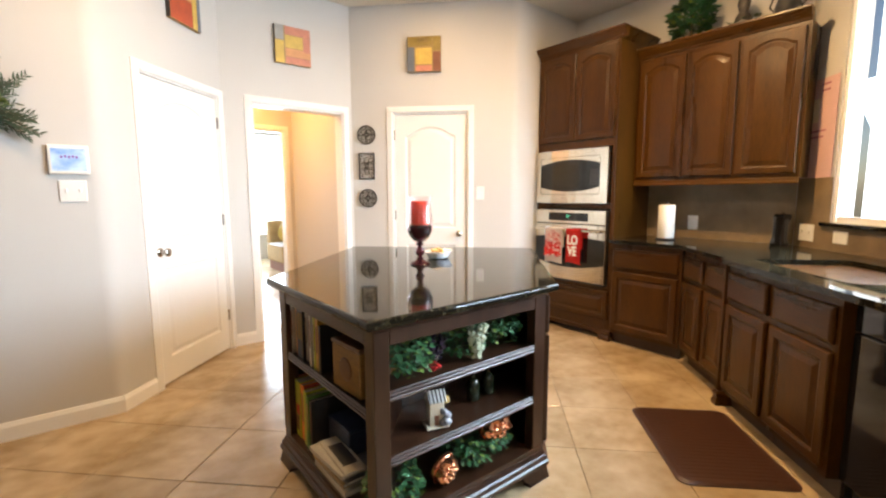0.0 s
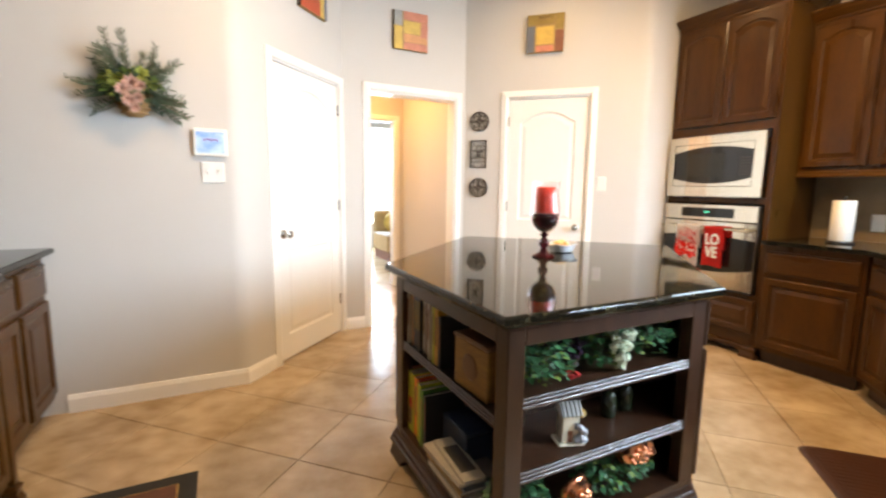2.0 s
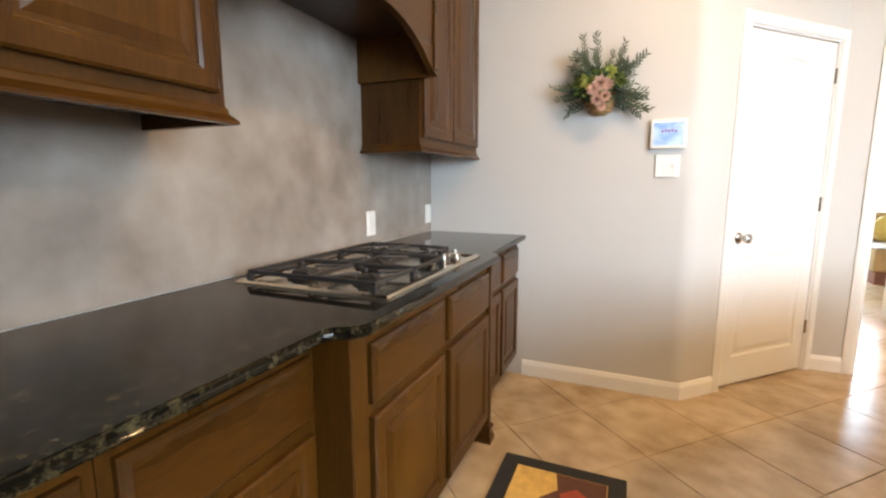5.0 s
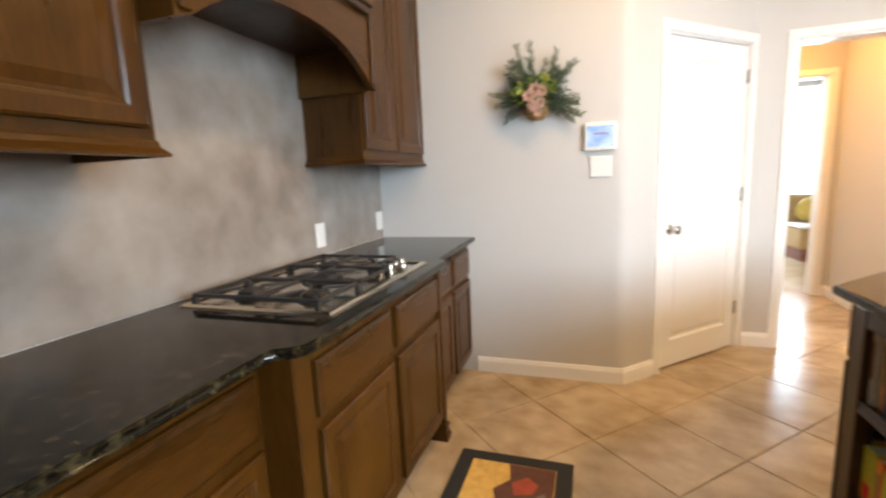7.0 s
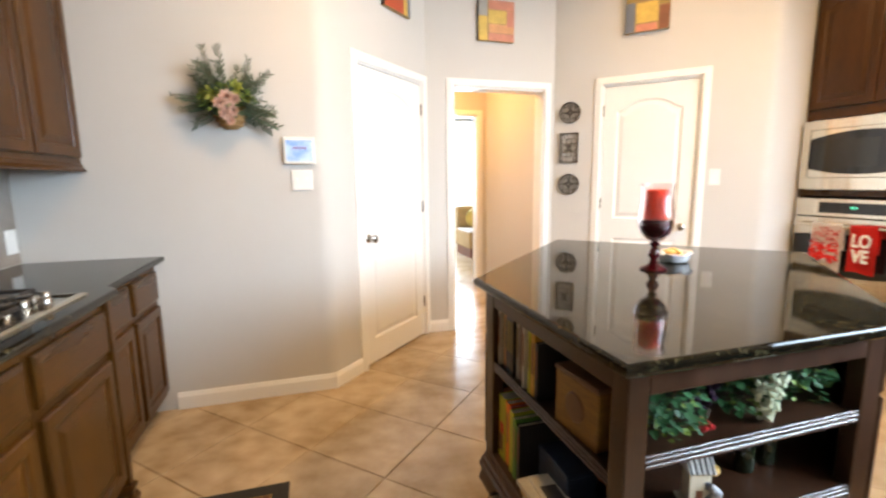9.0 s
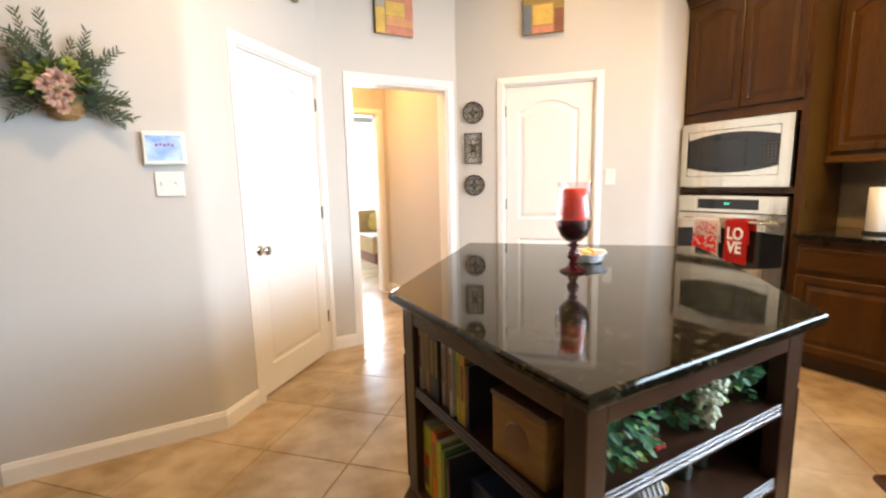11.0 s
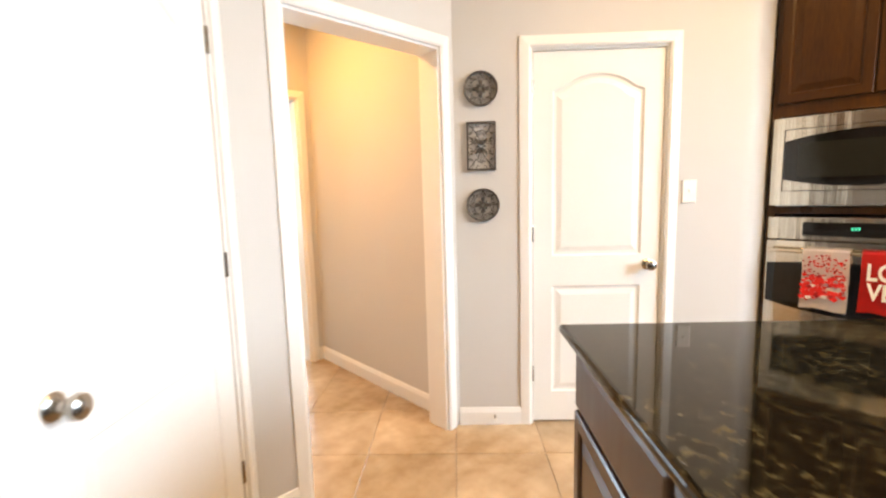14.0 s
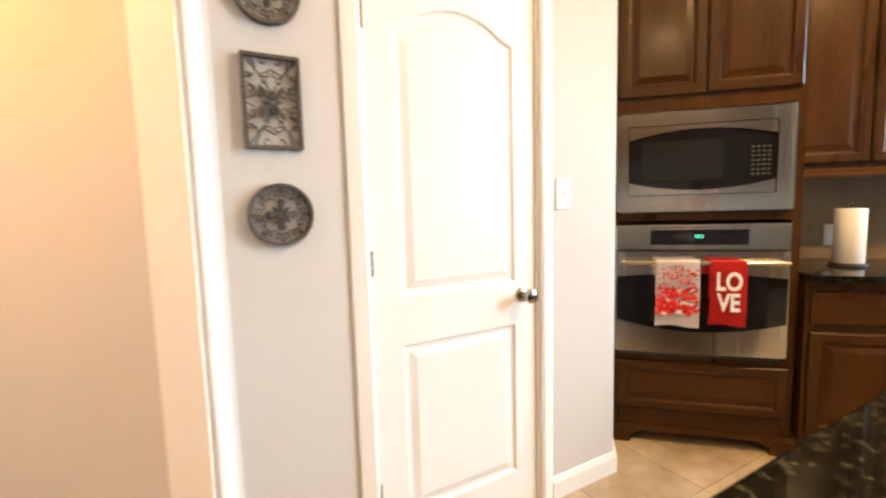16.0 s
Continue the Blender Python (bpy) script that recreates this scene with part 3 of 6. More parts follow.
# microwave with its trim frame
t = thing("microwave", F_OVEN @ pose(0.03, -TD, 0), "built-in stainless steel microwave with black glass and trim frame", "microwave")
MW, MZ0, MZ1 = 0.765, 1.213, 1.692
bm = bmesh.new()
y0 = -0.022
for r in ((0, MW, MZ0, MZ0 + 0.078), (0, MW, MZ1 - 0.062, MZ1), (0, 0.052, MZ0 + 0.078, MZ1 - 0.062), (MW - 0.072, MW, MZ0 + 0.078, MZ1 - 0.062)):
    box(bm, r[0], r[1], y0, 0.019, r[2], r[3])
bmesh.ops.remove_doubles(bm, verts=bm.verts, dist=1e-5)
part("trim_frame", bm, M_STEEL, t)
ix0, ix1, iz0, iz1 = 0.054, MW - 0.074, MZ0 + 0.080, MZ1 - 0.064
part("case", boxb(ix0, ix1, 0.002, 0.45, iz0, iz1), M_IRON, t)
mw_glass = part("glass", boxb(ix0 + 0.001, ix1 - 0.001, -0.012, 0.001, iz0 + 0.015, iz1 - 0.015), M_BLACKGL, t, "black glass door")
part("window", boxb(ix0 + 0.06, ix0 + 0.42, -0.0135, -0.0121, iz0 + 0.07, iz1 - 0.075, 0.0), mat("mesh_glass", (0.014, 0.015, 0.012), 0.12, var=0.2, scale=300, fine=600, bump=0), mw_glass, "grey mesh window")
n = 16
for nm, zl, sg in (("upper_bar", iz1 - 0.002, -1), ("lower_bar", iz0 + 0.002, 1)):
    bm = bmesh.new()
    pts = [(ix0 + 0.002 + (ix1 - ix0 - 0.004) * k / n, 0.062 - 0.042 * (1 - (2 * k / n - 1) ** 2)) for k in range(n + 1)]
    ring = [(x, zl) for x, _ in pts] + [(x, zl + sg * h) for x, h in pts[::-1]]
    vs = loops(bm, [[(x, -0.020, z) for x, z in ring], [(x, -0.0125, z) for x, z in ring]])
    bm.faces.new(vs[0][::-1])
    part(nm, bm, M_STEEL, t)
M_KEY = mat("grey_print", (0.06, 0.06, 0.055), 0.5, var=0.05, bump=0)
bm = bmesh.new()
for r in range(7):
    for c in range(4):
        box(bm, ix1 - 0.10 + c * 0.022, ix1 - 0.088 + c * 0.022, -0.0130, -0.0121, iz0 + 0.085 + r * 0.021, iz0 + 0.093 + r * 0.021)
part("keypad", bm, M_KEY, mw_glass, "grey printed keypad")

# wall oven
t = thing("wall_oven", F_OVEN @ pose(0.03, -TD, 0), "built-in stainless steel wall oven with black glass door", "oven")
part("case", boxb(0.01, MW - 0.01, 0.001, 0.55, 0.495, 1.145), M_IRON, t)
part("control_panel", boxb(0, MW, -0.022, 0.0, 1.022, 1.148, 0.004), M_STEEL, t)
display = part("display", boxb(0.16, 0.59, -0.0255, -0.0221, 1.048, 1.122, 0.001), M_BLACKGL, t, "black control display")
M_LED = mat("green_led", (0.05, 0.4, 0.25), 0.4, bump=0)
principled(M_LED).inputs["Emission Color"].default_value = (0.1, 1.0, 0.55, 1)
principled(M_LED).inputs["Emission Strength"].default_value = 2.0
for k, dx in enumerate((0.0, 0.012, 0.026)):
    bm = bmesh.new()
    for z in (1.083, 1.094):
        box(bm, 0.36 + dx, 0.368 + dx, -0.0262, -0.0256, z, z + 0.0025)
    for s in (0.0, 0.0065):
        box(bm, 0.36 + dx + s, 0.3615 + dx + s, -0.0262, -0.0256, 1.0856, 1.0939)
    part("digit", bm, M_LED, display, "green clock digit")
bm = bowed(bmesh.new(), 0, MW, 0.50, 1.015, -0.018, 0, 0, 0.018, bulge=0.012)
oven_door = part("door", bm, M_STEEL, t)
bm = bmesh.new()
n = 18
pts = [(0.006 + (MW - 0.012) * k / n, 1 - (2 * k / n - 1) ** 2) for k in range(n + 1)]
lo = [(x, -0.021 - 0.012 * u, 0.665 - 0.05 * u) for x, u in pts]
hi = [(x, -0.021 - 0.012 * u, 0.885 + 0.022 * u) for x, u in pts]
va, vb = [bm.verts.new(p) for p in lo], [bm.verts.new(p) for p in hi]
vc, vd = [bm.verts.new((x, y + 0.002, z)) for x, y, z in lo], [bm.verts.new((x, y + 0.002, z)) for x, y, z in hi]
for i in range(n):
    for p, q in ((va, vb), (vb, vd), (vd, vc), (vc, va)):
        bm.faces.new((p[i], p[i + 1], q[i + 1], q[i]))
part("glass", bm, M_BLACKGL, oven_door, "black glass oven window")
bm = bmesh.new()
HBY = -0.068
tube(bm, [(0.02 + (MW - 0.04) * k / 12, HBY - 0.012 * (1 - (k / 6 - 1) ** 2), 0.965) for k in range(13)], 0.0115, 10)
for x in (0.035, MW - 0.035):
    tube(bm, [(x, -0.02, 0.962), (x, HBY, 0.965)], 0.009, 8)
part("handle", bm, M_STEEL, oven_door, smooth=True)
part("vent", boxb(0.02, MW - 0.02, -0.008, 0.0, 0.479, 0.494), M_IRON, t)


# dish towels over the oven handle
def towel(x0, x1, z0, m, name_label):
    t = thing("dish_towel", F_OVEN @ pose(0.03, -TD, 0), name_label, "towel", "dish towels")
    bm = bmesh.new()
    rows = []
    n = 10
    prof = [(-0.064 + 0.004, 0.80), (-0.062, 0.945), (-0.068, 0.979), (HBY - 0.012, 0.983), (HBY - 0.024, 0.972), (HBY - 0.025, 0.95), (HBY - 0.022, 0.85), (HBY - 0.020, 0.75), (HBY - 0.018, z0)]
    for i in range(n + 1):
        s = i / n
        x = x0 + (x1 - x0) * s
        rows.append([bm.verts.new((x + 0.004 * math.sin(9 * z + s), y - 0.002 * math.sin(3.1 * math.pi * s + 2 * z) * (1.0 if z < 0.95 else 0.2), z + (0.006 * math.sin(5 * s) if k == 8 else 0)))
                     for k, (y, z) in enumerate(prof)])
    for a, b in zip(rows, rows[1:]):
        for k in range(len(prof) - 1):
            bm.faces.new((a[k], b[k], b[k + 1], a[k + 1]))
    bmesh.ops.solidify(bm, geom=list(bm.faces), thickness=0.003)
    cloth_ob = part("cloth", bm, m, t, smooth=True)
    return t, cloth_ob


M_RED = mat("red_cloth", (0.62, 0.015, 0.012), 0.9, var=0.15, scale=12, fine=400, bump=0.3)
M_PALE = mat("pale_cloth", (0.82, 0.76, 0.74), 0.9, var=0.05, scale=12, fine=400, bump=0.3)
M_DRED = mat("dark_red_print", (0.30, 0.008, 0.012), 0.9, var=0.15, bump=0.1)
M_PINKP = mat("pink_print", (0.75, 0.25, 0.22), 0.9, var=0.1, bump=0.1)
tw, cloth = towel(0.175, 0.368, 0.655, M_PALE, "white dish towel printed with red hearts over the oven handle")
rng = random.Random(5)


def heart(bm, x, y, z, s):
    pts = []
    for k in range(14):
        a = 2 * math.pi * k / 14
        pts.append((16 * math.sin(a) ** 3 / 17, (13 * math.cos(a) - 5 * math.cos(2 * a) - 2 * math.cos(3 * a) - math.cos(4 * a)) / 17))
    vs = loops(bm, [[(x + s * u, y + 0.0006, z + s * v) for u, v in pts], [(x + s * u, y, z + s * v) for u, v in pts]])


for k in range(240):
    dense = k < 150
    x = rng.uniform(0.183, 0.358)
    z = rng.uniform(0.715, 0.845) if dense else rng.uniform(0.84, 0.955)
    r = rng.uniform(0.009, 0.016) if dense else rng.uniform(0.005, 0.0075)
    bm = bmesh.new()
    heart(bm, x, HBY - 0.0290 - 0.00002 * k, z, r)
    part("printed_heart", bm, rng.choice((M_RED, M_RED, M_RED, M_RED, M_DRED, M_RED, M_PALE) if dense else (M_RED, M_DRED, M_RED)), cloth)
tw, cloth = towel(0.41, 0.565, 0.668, M_RED, "red dish towel printed with white letters over the oven handle")


def text_part(s, size, m, parent, mat_, depth=0.0006, sx=1.0, name="lettering"):
    c = bpy.data.curves.new(name, "FONT")
    c.body, c.size, c.extrude, c.align_x, c.offset = s, size, depth, "CENTER", 0.003
    tmp = bpy.data.objects.new(name, c)
    scene.collection.objects.link(tmp)
    me = bpy.data.meshes.new_from_object(tmp.evaluated_get(bpy.context.evaluated_depsgraph_get()))
    bpy.data.objects.remove(tmp)
    me.transform(m @ Matrix.Diagonal((sx, 1, 1, 1)))
    me.materials.append(mat_)
    ob = new(name, me)
    ob.parent = parent
    return ob


RX = Matrix.Rotation(radians(90), 4, "X")
for s, z in (("LO", 0.842), ("VE", 0.742)):
    text_part(s, 0.118, Matrix.Translation((0.489, HBY - 0.0345, z)) @ RX, cloth, M_PALE, sx=0.72, depth=0.002)

# ---- base run from the oven round to the sink ----
DB = XB - 4.93
base_cabinet(F_OVEN, 0.86, 0.585, DB, label="cherry-stained base cabinet with drawer and door beside the oven")
SD = (7.83 - 6.66) * R2
for x, w in ((0.105, 0.34), (0.445, 0.335)):
    base_cabinet(F_SINK, x, w, SD, label="dark cherry-stained base cabinet at the corner of the counter")
for x, w in ((0.815, 0.425), (1.24, 0.445)):
    base_cabinet(F_SINK, x, w, SD + 0.04, label="dark cherry-stained sink base cabinet with raised-panel door")
pilaster(F_SINK, 0.782, 0.031, SD + 0.04)
# made-up appliance in place of further cabinets; its black colour stands for their shade
t = thing("dishwasher", F_SINK @ pose(1.69, -SD + 0.02, 0), "black block standing in for shaded cabinet fronts beside the sink cabinets", "dishwasher")
part("body", boxb(0.003, 0.597, 0.03, 0.60, 0.10, 0.875), M_IRON, t)
part("door", boxb(0.005, 0.595, 0.0, 0.029, 0.11, 0.74, 0.006, 2), M_BLACKGL, t)
part("control_panel", boxb(0.005, 0.595, 0.0, 0.029, 0.745, 0.872, 0.006, 2), M_BLACKGL, t)
part("toe_kick", boxb(0.01, 0.59, 0.06, 0.08, 0.0, 0.10), M_IRON, t)


def sp(x, y):
    """A plan point of the sink wall's frame in world coordinates."""
    v = F_SINK @ Vector((x, y, 0))
    return (v.x, v.y)


def counter_with_sink():
    bm = bmesh.new()
    fy = -SD - 0.025
    # outline in world coordinates, with the sink's hole joined by strips
    a = [(XB - 0.004, XO - 0.855), (4.905, XO - 0.855), (4.905, -1.72)]
    outer = a + [sp(0.76, fy), sp(0.785, fy - 0.04), sp(2.32, fy - 0.04), sp(2.32, -0.004), (XB - 0.004, CY)]
    hole = [sp(x, y) for x, y in ((0.82, -0.25), (0.82, -0.69), (0.85, -0.73), (1.53, -0.73), (1.56, -0.69), (1.56, -0.25), (1.53, -0.21), (0.85, -0.21))]
    for z, flip in ((TOPZ - CTH, True), (TOPZ, False)):
        ov, hv = [bm.verts.new((x, y, z)) for x, y in outer], [bm.verts.new((x, y, z)) for x, y in hole]
        es = [bm.edges.new((v[i], v[(i + 1) % len(v)])) for v in (ov, hv) for i in range(len(v))]
        bmesh.ops.triangle_fill(bm, use_beauty=True, edges=es)
    bm.verts.ensure_lookup_table()
    n, h = len(outer), len(hole)
    for off, m in ((0, n), (n, h)):
        for i in range(m):
            j = (i + 1) % m
            q = n + h
            bm.faces.new([bm.verts[k] for k in (off + i, off + j, off + j + q, off + i + q)])
    solo("countertop", bm, M_GRAN, None, "polished dark speckled granite counter with an undermount sink", "countertop")


counter_with_sink()
t = thing("sink", F_SINK @ pose(0, 0, TOPZ - CTH - 0.001), "stainless steel double-bowl kitchen sink under the window", "sink")
for x0, x1 in ((0.81, 1.185), (1.195, 1.57)):
    bm = bmesh.new()
    R = lambda e, z: [(x0 + e, -0.74 + e, z), (x1 - e, -0.74 + e, z), (x1 - e, -0.20 - e, z), (x0 + e, -0.20 - e, z)]
    loops(bm, [R(0, -0.002), R(0.004, -0.001), R(0.012, -0.01), R(0.02, -0.17), R(0.05, -0.19)])
    part("bowl", bm, M_STEEL, t, smooth=True)
t = thing("faucet", F_SINK @ pose(1.19, -0.11, TOPZ), "brushed nickel kitchen faucet with curved spout behind the sink", "faucet")
bm = bmesh.new()
lathe(bm, [(0.03, 0), (0.03, 0.006), (0.022, 0.012), (0.018, 0.10), (0.02, 0.12), (0.012, 0.13)], 16)
part("base", bm, M_NICKEL, t, smooth=True)
bm = bmesh.new()
tube(bm, [(0, -0.20 * s, 0.11 + 0.10 * math.sin(math.pi * min(1, s * 0.9))) for s in [k / 10 for k in range(11)]], 0.013, 10)
part("spout", bm, M_NICKEL, t, smooth=True)
bm = bmesh.new()
tube(bm, [(0.0, 0, 0.125), (0.05, 0.0, 0.16), (0.10, 0, 0.17)], 0.007, 8)
part("lever", bm, M_NICKEL, t, smooth=True)

wall_cabinet(F_OVEN, [(0.875, 1.245), (1.255, 1.615), (1.635, 2.005)], XB - 5.27, 1.405, 2.43, (False, False), 0.045,
             "cherry-stained wall cabinet with three arched raised-panel doors")
# both backsplashes here carry the warm, dim light in their brown colour
bm = bmesh.new()
box(bm, 0.85, 1.96, -0.007, -0.001, TOPZ + 0.001, 1.42)
solo("backsplash", bm, M_BACK_WARMLIT, F_OVEN, "mottled stone-look backsplash behind the counter, warm lamplight put into its brown", "backsplash", kind="structure")
bm = bmesh.new()
box(bm, 0.008, WSX0, -0.007, -0.001, TOPZ + 0.001, 1.40)
box(bm, WSX0, 2.6, -0.007, -0.001, TOPZ + 0.001, WSZ0 - 0.03)
solo("backsplash", bm, M_BACK_WARMLIT, F_SINK, "mottled stone-look backsplash under the window, warm lamplight put into its brown", "backsplash", kind="structure")

# ---- sink window ----
M_GLASS = bpy.data.materials.new("window_glass")
M_GLASS.use_nodes = True
principled(M_GLASS).inputs["Transmission Weight"].default_value = 1
principled(M_GLASS).inputs["Roughness"].default_value = 0.0
t = thing("window_1", F_SINK, "white framed kitchen window over the sink", "window", kind="structure")
for nm, r in (("window_frame", (WSX0, WSX0 + 0.03, WSZ0, WSZ1)), ("window_frame", (WSX1 - 0.04, WSX1, WSZ0, WSZ1)), ("window_frame", (WSX0 + 0.04, WSX1 - 0.04, WSZ1 - 0.04, WSZ1)),
              ("window_frame", (WSX0 + 0.04, WSX1 - 0.04, WSZ0, WSZ0 + 0.04))):
    part(nm, boxb(r[0], r[1], 0.012, 0.042, r[2], r[3]), M_TRIM, t)
pn = part("pane", boxb(WSX0 + 0.04, WSX1 - 0.04, 0.024, 0.028, WSZ0 + 0.04, WSZ1 - 0.04), M_GLASS, t)
pn.visible_shadow = False
part("window_sill", boxb(WSX0 - 0.05, WSX1 + 0.05, -0.04, 0.01, WSZ0 - 0.028, WSZ0 - 0.001, 0.006, 2), M_GRAN, t, "dark granite window sill")

M_SKYB = bpy.data.materials.new("bright_sky")
M_SKYB.use_nodes = True
principled(M_SKYB).inputs["Base Color"].default_value = (0.8, 0.8, 0.8, 1)
principled(M_SKYB).inputs["Emission Color"].default_value = (0.93, 0.97, 1.0, 1)
principled(M_SKYB).inputs["Emission Strength"].default_value = 4.5
solo("backdrop", boxb(-0.6, 3.2, 0.9, 0.92, 0.2, 3.6), M_SKYB, F_SINK, "bright overexposed daylight outside the window", "backdrop", kind="structure")
solo("backdrop", boxb(0.6, 7.0, 7.0, 7.02, 0.0, 3.4), M_SKYB, None, "bright overexposed daylight outside the far room", "backdrop", kind="structure")
solo("backdrop", boxb(4.3, 4.32, -6.9, -4.2, 0.0, 3.4), M_SKYB, None, "bright overexposed daylight behind the dining window", "backdrop", kind="structure")

M_POL = mat("polished_moulding", (0.060, 0.030, 0.022), 0.26, base2=(0.03, 0.015, 0.011), scale=3, fine=24, stretch=(0.9, 8, 8), bump=0.0, coat=0.35, spec=0.5, rvar=0.04)
# ---- island ----
t = thing("kitchen_island", pose(2.088, -2.028, 0), "five-sided dark wooden kitchen island with open shelves and granite top", "kitchen island")
IT = 0.906
IA = 0.945
top_pts = [(0, 0), (IA, 0), (2 * IA, IA), (IA, 2 * IA), (0, IA)]
part("countertop", prism(bmesh.new(), top_pts, IT - 0.034, IT, 0.012, 3), M_GRAN, t, "polished dark speckled granite top")


def inset_pts(e):
    k = e * (math.sqrt(2) - 1)
    return [(e, e), (IA - k, e), (2 * IA - e * math.sqrt(2), IA), (IA, 2 * IA - e * math.sqrt(2)), (e, IA - k)]


E0 = 0.05
BI = inset_pts(E0)
zt = IT - 0.035
D = 0.30
core = [(E0 + D, E0 + D), (IA + D - 0.02, E0 + D), BI[2], BI[3], (E0 + D, IA + D - 0.02)]
part("core", prism(bmesh.new(), core, 0.08, zt), M_ESP, t)
part("bottom_shelf", prism(bmesh.new(), [BI[0], BI[1], core[1], core[0], core[4], BI[4]], 0.125, 0.150), M_ESP, t)
part("under_top", prism(bmesh.new(), [BI[0], BI[1], core[1], core[0], core[4], BI[4]], zt - 0.02, zt), M_ESP, t)
for nm, p in (("corner_post", (E0, E0, 0.062, 0.062)), ("corner_post", (E0, BI[4][1] - 0.07, 0.05, 0.07)), ("corner_post", (BI[1][0] - 0.07, E0, 0.07, 0.05))):
    part(nm, boxb(p[0], p[0] + p[2], p[1], p[1] + p[3], 0.15, zt - 0.021, 0.003), M_ESP, t)
part("apron", boxb(E0 + 0.0625, BI[1][0] - 0.0705, E0 + 0.002, E0 + 0.024, zt - 0.075, zt - 0.021, 0.003), M_ESP, t)
part("apron", boxb(E0 + 0.002, E0 + 0.024, E0 + 0.0625, BI[4][1] - 0.0705, zt - 0.075, zt - 0.021, 0.003), M_ESP, t)
part("divider", prism(bmesh.new(), [(E0 + 0.064, E0 + 0.072), (E0 + 0.072, E0 + 0.064), (E0 + D - 0.002, E0 + D - 0.010), (E0 + D - 0.010, E0 + D - 0.002)], 0.151, zt - 0.021), M_ESP, t)
for q in ([BI[1], (BI[1][0] - 0.02, E0 + 0.05), (core[1][0] - 0.03, E0 + D - 0.001), (core[1][0], E0 + D - 0.001)],
          [BI[4], (E0 + 0.05, BI[4][1] - 0.02), (E0 + D - 0.001, core[4][1] - 0.03), (E0 + D - 0.001, core[4][1])]):
    part("end_panel", prism(bmesh.new(), q if q[0] is BI[4] else q[::-1], 0.151, zt - 0.021), M_ESP, t)


def shelf_edge(bm, a, b, z, along_x):
    """A reeded moulding on the front of a shelf."""
    for k, (dz, r) in enumerate(((0.0, 0.0075), (0.0145, 0.006), (0.027, 0.0045))):
        p = (a, E0 + 0.008, z + dz) if along_x else (E0 + 0.008, a, z + dz)
        q = (b, E0 + 0.008, z + dz) if along_x else (E0 + 0.008, b, z + dz)
        tube(bm, [p, q], r, 10)
    return bm


xl, xr = E0 + 0.063, BI[1][0] - 0.071
for z in (0.605, 0.368):
    part("shelf", prism(bmesh.new(), [(xl, E0 + 0.014), (xr + 0.02, E0 + 0.014), (core[1][0] - 0.045, E0 + D - 0.002), (E0 + D + 0.005, E0 + D - 0.002), (xl + 0.01, E0 + 0.09)], z, z + 0.024), M_ESP, t)
    part("shelf_edge", shelf_edge(bmesh.new(), xl, xr, z, True), M_POL, t, "glossy reeded shelf moulding", smooth=True)
z = 0.535
part("shelf", prism(bmesh.new(), [(E0 + 0.014, xl), (E0 + 0.09, xl + 0.01), (E0 + D - 0.002, E0 + D + 0.005), (E0 + D - 0.002, core[4][1] - 0.045), (E0 + 0.014, xr + 0.02)][::-1], z, z + 0.024), M_ESP, t)
part("shelf_edge", shelf_edge(bmesh.new(), xl, xr, z, False), M_ESP, t, smooth=True)
bm = bmesh.new()
loops(bm, [[(x, y, z) for x, y in inset_pts(e)] for z, e in ((0.062, 0.046), (0.062, 0.022), (0.078, 0.022), (0.084, 0.030), (0.10, 0.032), (0.108, 0.040), (0.124, 0.047))])
part("base_moulding", bm, M_ESP, t)
for (cx, cy), (d1, d2) in zip(inset_pts(0.035), (((1, 0), (0, 1)), ((-1, 0), (R2, R2)), ((-R2, -R2), (-R2, R2)), ((R2, -R2), (-R2, -R2)), ((0, -1), (R2, R2)))):
    bm = bmesh.new()
    for d, o in ((Vector((*d1, 0)), Vector((*d2, 0))), (Vector((*d2, 0)), Vector((*d1, 0)))):
        pts = [(0, 0), (0.13, 0), (0.125, 0.012), (0.15, 0.030), (0.165, 0.062), (0, 0.062)]
        flare = lambda z: 0.016 * (1 - z / 0.062) ** 2
        c = Vector((cx, cy, 0))
        nn = (o - d * o.dot(d)).normalized()
        vs = loops(bm, [[tuple(c + d * u - nn * flare(w) + Vector((0, 0, w)) - d * flare(w) * 0.3) for u, w in pts], [tuple(c + d * u + nn * 0.02 + Vector((0, 0, w))) for u, w in pts]])
        bm.faces.new(vs[0][::-1])
    part("bracket_foot", bm, M_ESP, t)
# drawers and doors on the two slanted sides
for fr in (pose(BI[3][0], BI[3][1], 0, 0, 0, -135), pose(BI[1][0], BI[1][1], 0, 0, 0, 45)):
    L = (BI[3][0] - BI[4][0]) / R2
    for a, b in ((0.03, L / 2 - 0.006), (L / 2 + 0.006, L - 0.03)):
        for nm, z0, z1, pl in (("drawer_front", zt - 0.20, zt - 0.03, True), ("door", 0.15, zt - 0.215, False)):
            bm = bmesh.new()
            (slab_front(bm, a, b, z0, z1, -0.022) if pl else panel_door(bm, a, b, z0, z1, -0.022))
            bmesh.ops.transform(bm, matrix=fr, verts=bm.verts)
            part(nm, bm, M_ESP, t)

